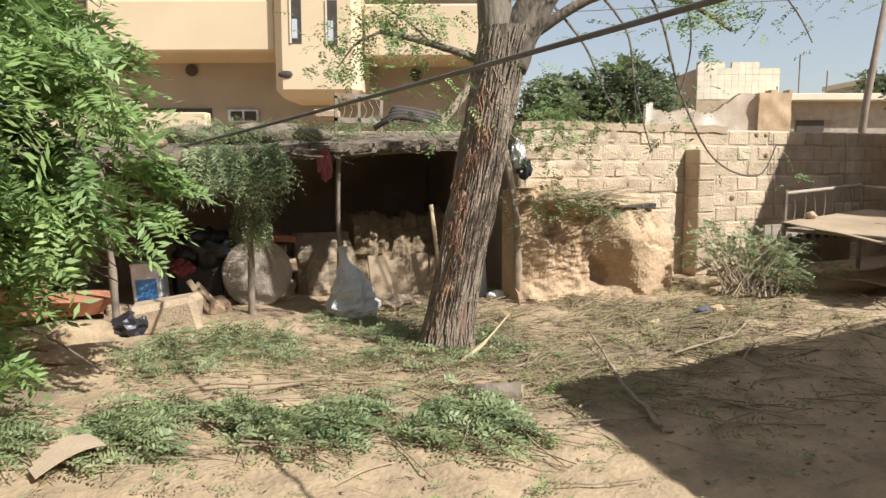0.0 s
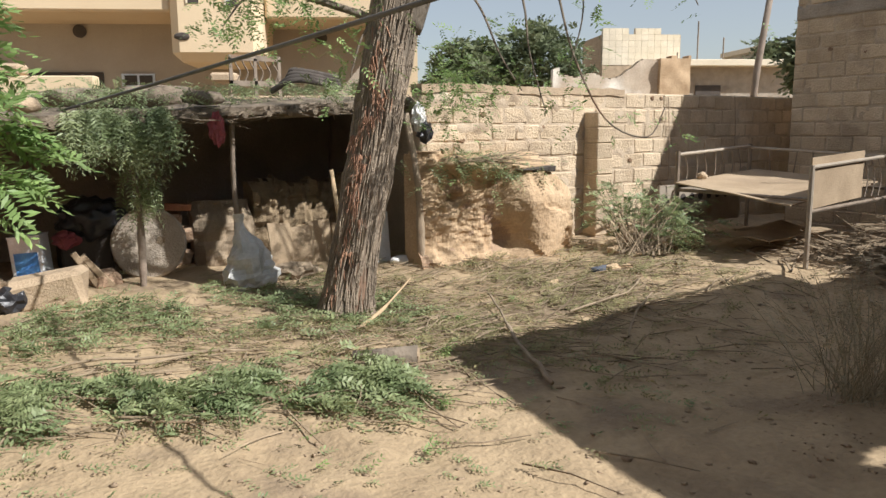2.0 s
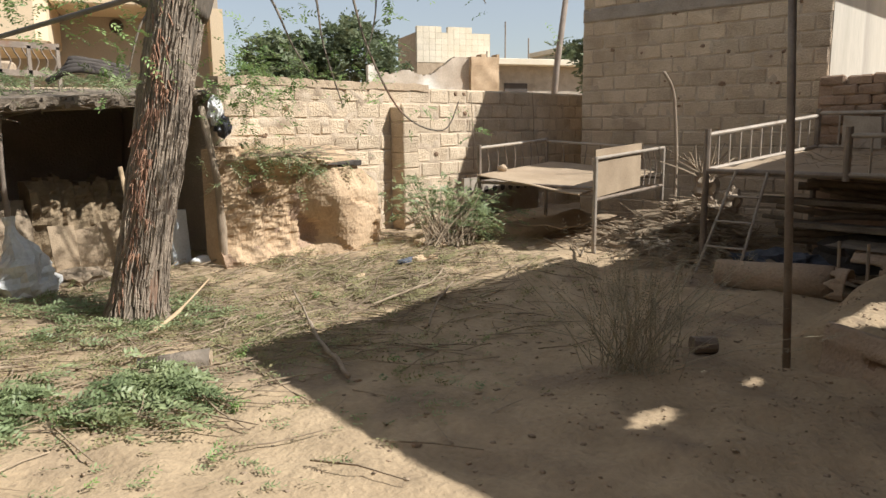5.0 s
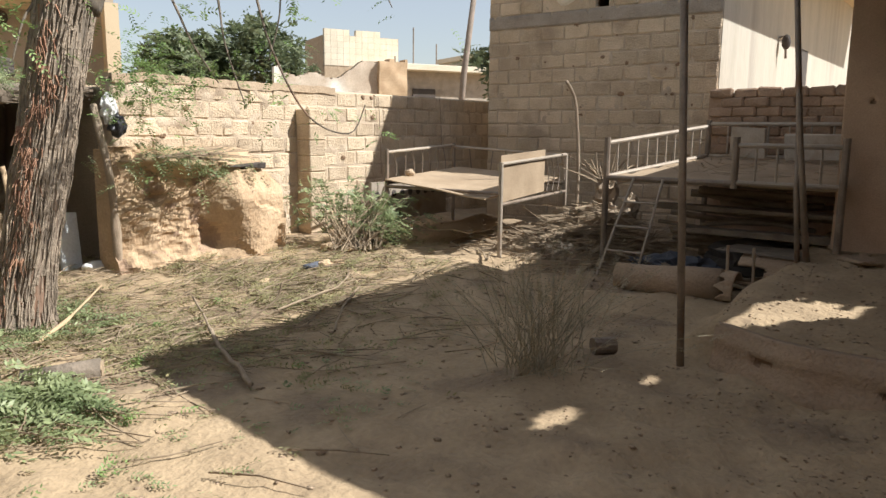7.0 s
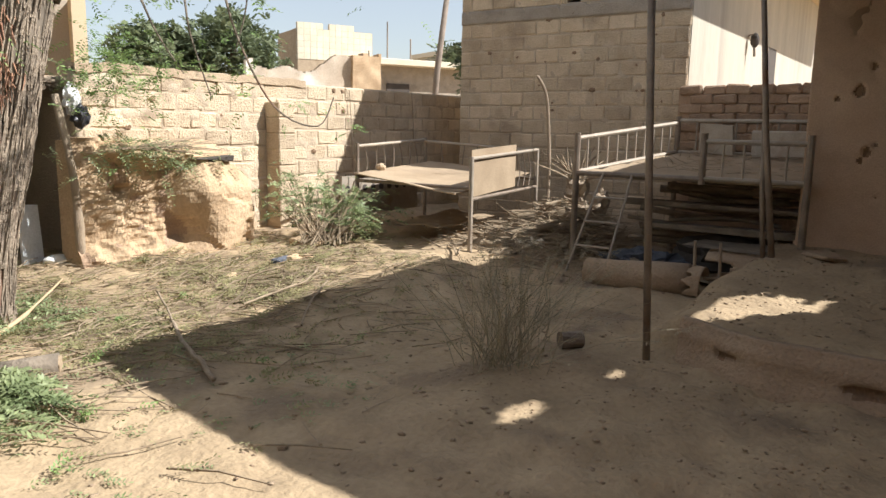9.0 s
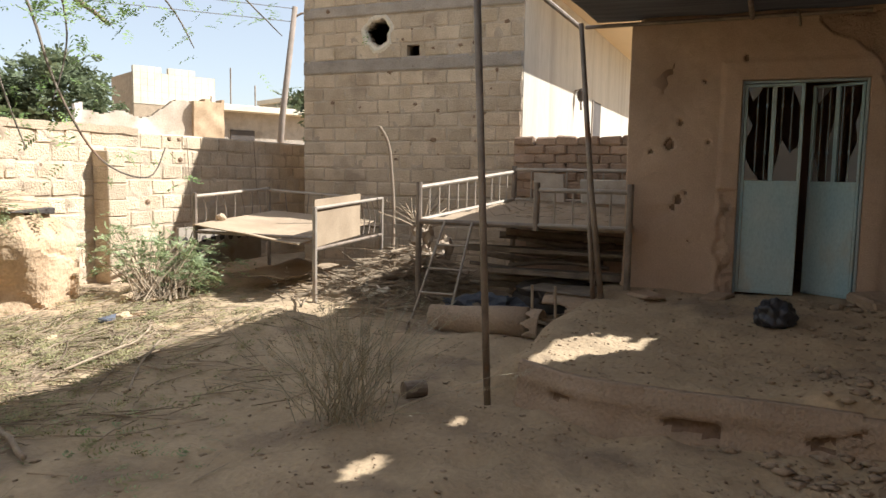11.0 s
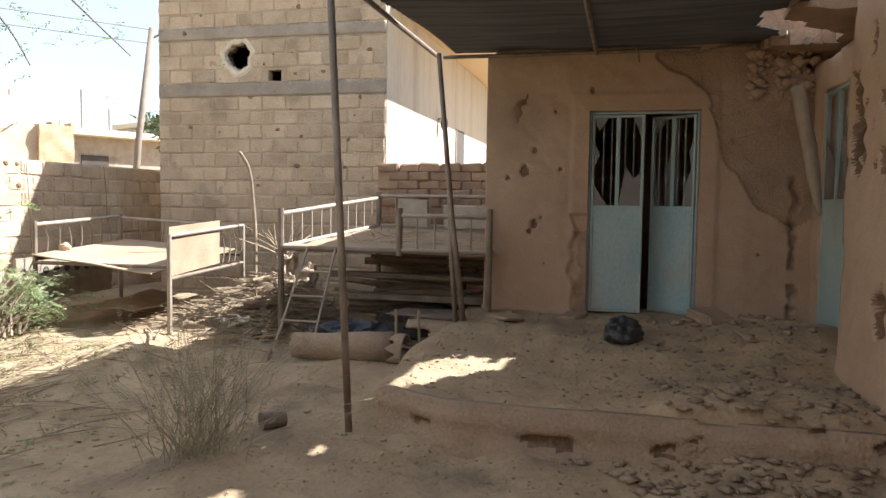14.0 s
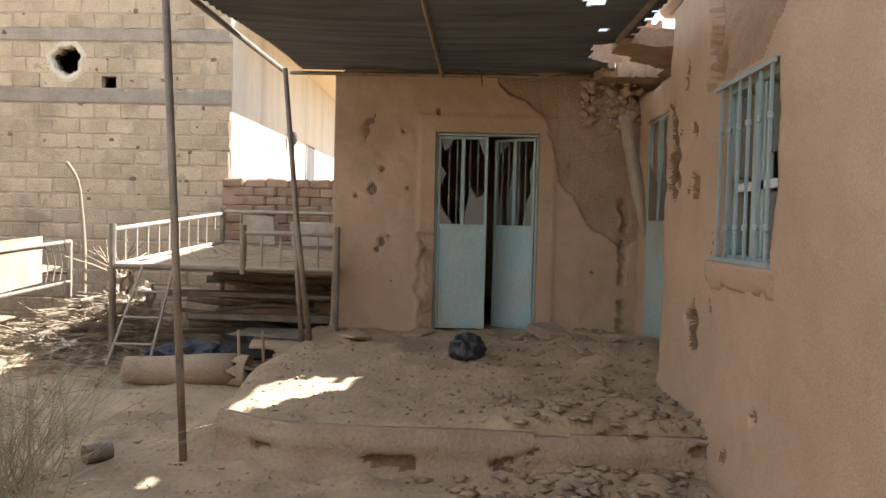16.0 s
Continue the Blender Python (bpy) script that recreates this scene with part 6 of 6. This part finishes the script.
chunks("pebbles", rows, M_CLOD, "clods and pebbles scattered over the earth", "pebbles", 8)


# ---- distance, in a frame that looks along the first view ----
FAR = pose(0, 0, 0, 0, 0, -26.4)


def fbox(name, parent, r0, r1, f0, f1, z0, z1, material, label="", bevel=0.0):
    bm = B(r0, r1, f0, f1, z0, z1, bevel=bevel)
    return part(name, bm, material, parent, label)


K = 0.01455


def fr_(px):
    return (px - 784) * K


def fz_(py):
    return 1.61 + (290 - py) * K


villa = thing("yellow_villa", "yellow rendered two-storey house with deep balconies", "house")
villa.matrix_basis = FAR
# Back wall is coloured as shaded render behind the balconies.
fbox("wall", villa, -12, 1.6, 21.2, 21.5, 0, 6.6, M_SHADERENDER, "balcony back wall with the balcony's shade in its colour")
fbox("balcony_parapet", villa, fr_(160), fr_(485), 19.0, 19.25, fz_(96), fz_(8), M_YELLOW, "smooth yellow parapet", 0.05)
fbox("balcony_floor", villa, fr_(130), fr_(487), 19.25, 21.2, fz_(96), fz_(90), M_YELLOW)
fbox("bay", villa, fr_(486), fr_(634), 18.7, 21.2, fz_(178), fz_(-60), M_YELLOW, "rounded yellow stair bay", 0.22)
fbox("balcony_parapet", villa, fr_(636), fr_(850), 19.2, 19.45, fz_(104), fz_(14), M_YELLOW, "", 0.05)
fbox("balcony_floor", villa, fr_(636), fr_(850), 19.45, 21.2, fz_(104), fz_(98), M_YELLOW)
fbox("roof", villa, -12, 1.8, 19.3, 24, fz_(-75), fz_(-90), M_YELLOW)
fbox("end_wall", villa, 1.3, 1.6, 19.4, 24, 0, fz_(100), M_YELLOW)
for px, py0, py1 in ((526, 86, 12), (587, 90, 15)):
    w = fbox("window", villa, fr_(px - 9), fr_(px + 9), 18.685, 18.75, fz_(py0), fz_(py1), M_DARK, "tall broken slit window")
    fbox("frame", w, fr_(px - 11), fr_(px - 8), 18.67, 18.72, fz_(py0), fz_(py1), M_CREAM)
    fbox("pane", w, fr_(px - 7), fr_(px + 2), 18.675, 18.684, fz_(py0 - 8), fz_(py1 + 34), M_TIN)
for px, py, d in ((333, 123, 21.18), (727, 133, 21.18)):
    part("vent", T([(fr_(px) * 1.1, d, fz_(py) + 0.2), (fr_(px) * 1.1, d - 0.05, fz_(py) + 0.2)], 0.17, 20), M_DARK, villa, "round vent")
# The hole's unlit depth is a near-black blob on the flat bay.
part("shell_hole", blob(bmesh.new(), (fr_(507), 18.7, fz_(138)), (0.2, 0.05, 0.09), 2, 0.3), M_DARK, villa, "dark shell hole")
fbox("window", villa, fr_(232) * 1.1, fr_(365) * 1.1, 21.15, 21.22, fz_(205), fz_(182), M_DARK, "wide dark window")
w = fbox("window", villa, fr_(395) * 1.1, fr_(448) * 1.1, 21.12, 21.22, fz_(208), fz_(185), M_TIN, "white framed window")
fbox("pane", w, fr_(400) * 1.1, fr_(420) * 1.1, 21.1, 21.12, fz_(206), fz_(188), M_DARK)
fbox("pane", w, fr_(424) * 1.1, fr_(445) * 1.1, 21.1, 21.12, fz_(206), fz_(188), M_DARK)
gw = thing("garden_wall", "pale stone garden wall before the villa", "wall", kind="structure")
gw.matrix_basis = FAR
fbox("wall", gw, -9, fr_(362) * 0.72, 13.6, 13.9, 0, 2.55, M_YELLOW, "", 0.02)
fbox("wall", gw, fr_(362) * 0.72 + 0.01, 1.6, 13.6, 13.9, 0, 2.2, M_STONE, "", 0.02)
fbox("block", gw, fr_(205) * 0.72, fr_(250) * 0.72, 13.55, 13.95, 2.56, 2.75, M_STONE, "", 0.04)
fbox("block", gw, fr_(548) * 0.72, fr_(592) * 0.72, 13.55, 13.95, 2.43, 2.6, M_STONE, "", 0.04)
K2 = 0.0199


def g2(px):
    return (px - 784) * K2


def z2(py):
    return 1.61 + (290 - py) * K2


ruin = thing("ruined_wall", "ruined building with broken whitewashed and mud-brick walls", "ruin")
ruin.matrix_basis = FAR
part("wall", rough_sheet(lambda u, v, o: Vector((u, 26 - o, v)), span(g2(1128), g2(1322), 0.06), span(1.5, 4.0, 0.05), [], 0.3, lambda u, v: 0.04 * nz(u, v, 0, 2), lambda u, v: v < z2(200) + 0.5 * smooth(g2(1240), g2(1310), u) + 0.3 * nz(u, 3, 0, 1.2) + (0.25 if u < g2(1140) else 0)), M_RUIN, ruin, "flaking whitewash")
part("pier", rough_sheet(lambda u, v, o: Vector((u, 25.8 - o, v)), span(g2(1320), g2(1376), 0.1), span(0, 4.1, 0.1), [], 0.5, lambda u, v: 0.05 * nz(u, v, 0, 2), lambda u, v: v < z2(168) + 0.15 * nz(u, 3, 0, 3)), M_OVEN, ruin, "orange mud brick")
flat = thing("flat_house", "low flat-roofed concrete house beyond the wall", "house")
flat.matrix_basis = FAR
# Dark band concrete puts the roof slab's shade into the wall colour.
fbox("wall", flat, g2(1374), g2(1640), 27.5, 33, 0, z2(178), M_BAND)
fbox("roof", flat, g2(1380), g2(1650), 26.9, 33.4, z2(178), z2(166), M_CREAM, "overhanging roof slab", 0.02)
fbox("window", flat, g2(1425), g2(1475), 27.45, 27.52, z2(232), z2(212), M_DARK)
for px, py in ((1398, 148), (1438, 90), (1490, 120)):
    part("mast", T([(g2(px), 28, z2(170)), (g2(px), 28, z2(py))], 0.03, 5), M_STEEL, flat)
wb = thing("white_block_house", "unfinished pale block upper storey in the distance", "house")
wb.matrix_basis = FAR
for i in range(12):
    for j in range(7):
        if j < 5 or (j == 5 and i < 9 and i != 4):
            x0 = g2(1216) * 1.23 + i * 0.29
            part("brick", B(x0, x0 + 0.281, 32, 32.2, 4.3 + j * 0.26, 4.552 + j * 0.26), M_CREAM, wb)
fbox("wall", wb, g2(1216) * 1.23, g2(1216) * 1.23 + 3.5, 32.02, 35, 0, 5.6, M_STONE)
fhouse = thing("far_house", "far flat roofed house on the skyline", "house")
fhouse.matrix_basis = FAR
fbox("wall", fhouse, 25, 34, 44, 50, 0, 6.3, M_PLASTER)
fbox("parapet", fhouse, 24.8, 29, 43.8, 50, 6.3, 6.6, M_CREAM)
up = thing("utility_pole", "leaning wooden utility pole with a lamp arm", "pole")
up.matrix_basis = FAR
part("pole", T([(9.9, 18.3, 0), (10.15, 18.3, 3.0), (10.55, 18.3, 6.0)], [0.09, 0.085, 0.07], 10), M_POLE, up, smoothed=True)
part("lamp_arm", T(curve_pts([(10.5, 18.3, 5.7), (10.75, 18.2, 5.85), (11.05, 18.1, 5.75)], 4), 0.03, 6), M_STEEL, up)
part("lamp", blob(bmesh.new(), (11.1, 18.1, 5.7), (0.16, 0.1, 0.07), 2, 0), M_DARK, up)
for dz in (0.0, 0.35):
    wr = T(curve_pts([(-12, 24, 6.4 + dz), (-2, 20, 5.4 + dz), (10.53, 18.3, 5.6 + dz)], 8), 0.012, 4)
    wire = solid("power_line", wr, M_CABLE, "thin overhead power line", "wire")
    wire.matrix_basis = FAR


def far_tree(r, f, h, w, n, seed):
    t = thing("far_tree", "round dark green tree behind the yard walls", "tree", "far trees")
    t.matrix_basis = FAR
    part("trunk", T([(r, f, 0), (r + 0.1, f, h * 0.5), (r, f, h * 0.8)], [0.2, 0.15, 0.06], 8, 0.1), M_BARK, t)
    fr = []
    for _ in range(n):
        a, e, k = rnd.uniform(0, 6.3), rnd.uniform(-0.5, 1.4), rnd.uniform(0.35, 1.0) ** 0.5
        d = Vector((math.cos(a) * math.cos(e) * w, math.sin(a) * math.cos(e) * w, math.sin(e) * h * 0.36)) * k
        d *= 0.8 + 0.45 * noise.noise(d * 0.9 + Vector((seed, 0, 0)))
        fr.append((Vector((r, f, h * 0.66)) + d, (rnd.gauss(0, 1), rnd.gauss(0, 1), rnd.gauss(0, 0.6)), rnd.uniform(0.3, 0.55)))
    ob = leaves("crown", fr, M_HAZELEAF, 4, 0.24, 0.5, 0.2, seed)
    ob.parent = t
    tagged(ob, kind="stuff")


far_tree(7.3, 30, 5.9, 2.4, 900, 31)
far_tree(4.9, 30, 5.2, 1.8, 600, 32)
far_tree(12.6, 19.5, 4.9, 1.1, 600, 33)
far_tree(3.2, 24, 4.3, 1.3, 400, 34)
far_tree(19.5, 34, 5.8, 1.6, 500, 35)

# ---- pieces of the walls, last ----
def block_mesh(w, h, d, k):
    bm = B(0, w, 0, d, 0, h, bevel=0.013, wob=0.008)
    me = bpy.data.meshes.new("brick")
    bm.to_mesh(me)
    bm.free()
    me.materials.append(M_BLOCK)
    return me


BL = [block_mesh(0.356, 0.186, 0.05, i) for i in range(10)]
HALF = [block_mesh(0.19, 0.188, 0.05, i) for i in range(3)]
ROTB = pose(0, 0, 0, 0, 0, -90)


def lay(parent, m):
    for me_list, mm in m:
        ob = new("brick", rnd.choice(me_list))
        ob.matrix_basis = mm
        ob.parent = parent


rows = []
for j in range(10):
    x = 4.5 - (0.185 if j % 2 else 0)
    while x < 11.3:
        if not (6.9 < x + 0.18 < 7.17 and j < 9):
            rows.append((BL, pose(max(x, 4.46), WY - rnd.uniform(0, 0.008), 0.045 + j * 0.2, 0, rnd.uniform(-0.4, 0.4), rnd.uniform(-0.5, 0.5))))
        x += 0.37
lay(wall, rows)
rows, cut = [], []
for z in [2.845 - 0.2 * j for j in range(15)] + [3.245, 3.445, 3.645] + [4.03 + 0.2 * j for j in range(4)]:
    odd = round(z * 5) % 2
    y = BY1 + (0.0 if odd else 0.185)
    while y > BY0 + 0.1:
        y1, y0 = min(y, BY1), max(y - 0.357, BY0)
        probe = [(y0 + (y1 - y0) * a / 6, z + 0.188 * b / 4) for a in range(7) for b in range(5)]
        if any(in_hole(*p) for p in probe):
            cut.append((y0, y1, z))
        else:
            full = y1 - y0 > 0.3
            mm = pose(BX - rnd.uniform(0, 0.007), y1, z, 0, 0, -90)
            if not full:
                mm = mm @ Matrix.Diagonal(((y1 - y0) / 0.19, 1, 1, 1))
            rows.append((BL if full else HALF, mm))
        y -= 0.37
lay(building, rows)
for y0, y1, z in cut:
    bm = rough_sheet(lambda u, v, o: Vector((BX - o, u, v)), span(y0, y1, 0.015), span(z, z + 0.188, 0.015), [], 0.1, lambda u, v: 0.004 * nz(u, v, 0, 20), lambda u, v: not in_hole(u, v))
    if bm.verts:
        part("brick", bm, M_BLOCK, building, "block broken by a shell")
MB = []
for i in range(4):
    bm = B(0, 0.285, 0, 0.06, 0, 0.115, bevel=0.022, wob=0.016)
    me = bpy.data.meshes.new("brick")
    bm.to_mesh(me)
    bm.free()
    me.materials.append(M_MUDCORE)
    MB.append(me)
rows = []
for j in range(9):
    y = 2.88 - (0.14 if j % 2 else 0)
    while y > 1.1:
        rows.append((MB, pose(9.96 - rnd.uniform(0, 0.02), y, 1.05 + j * 0.115, 0, 0, -90 + rnd.uniform(-2, 2))))
        y -= 0.285
lay(low, rows)
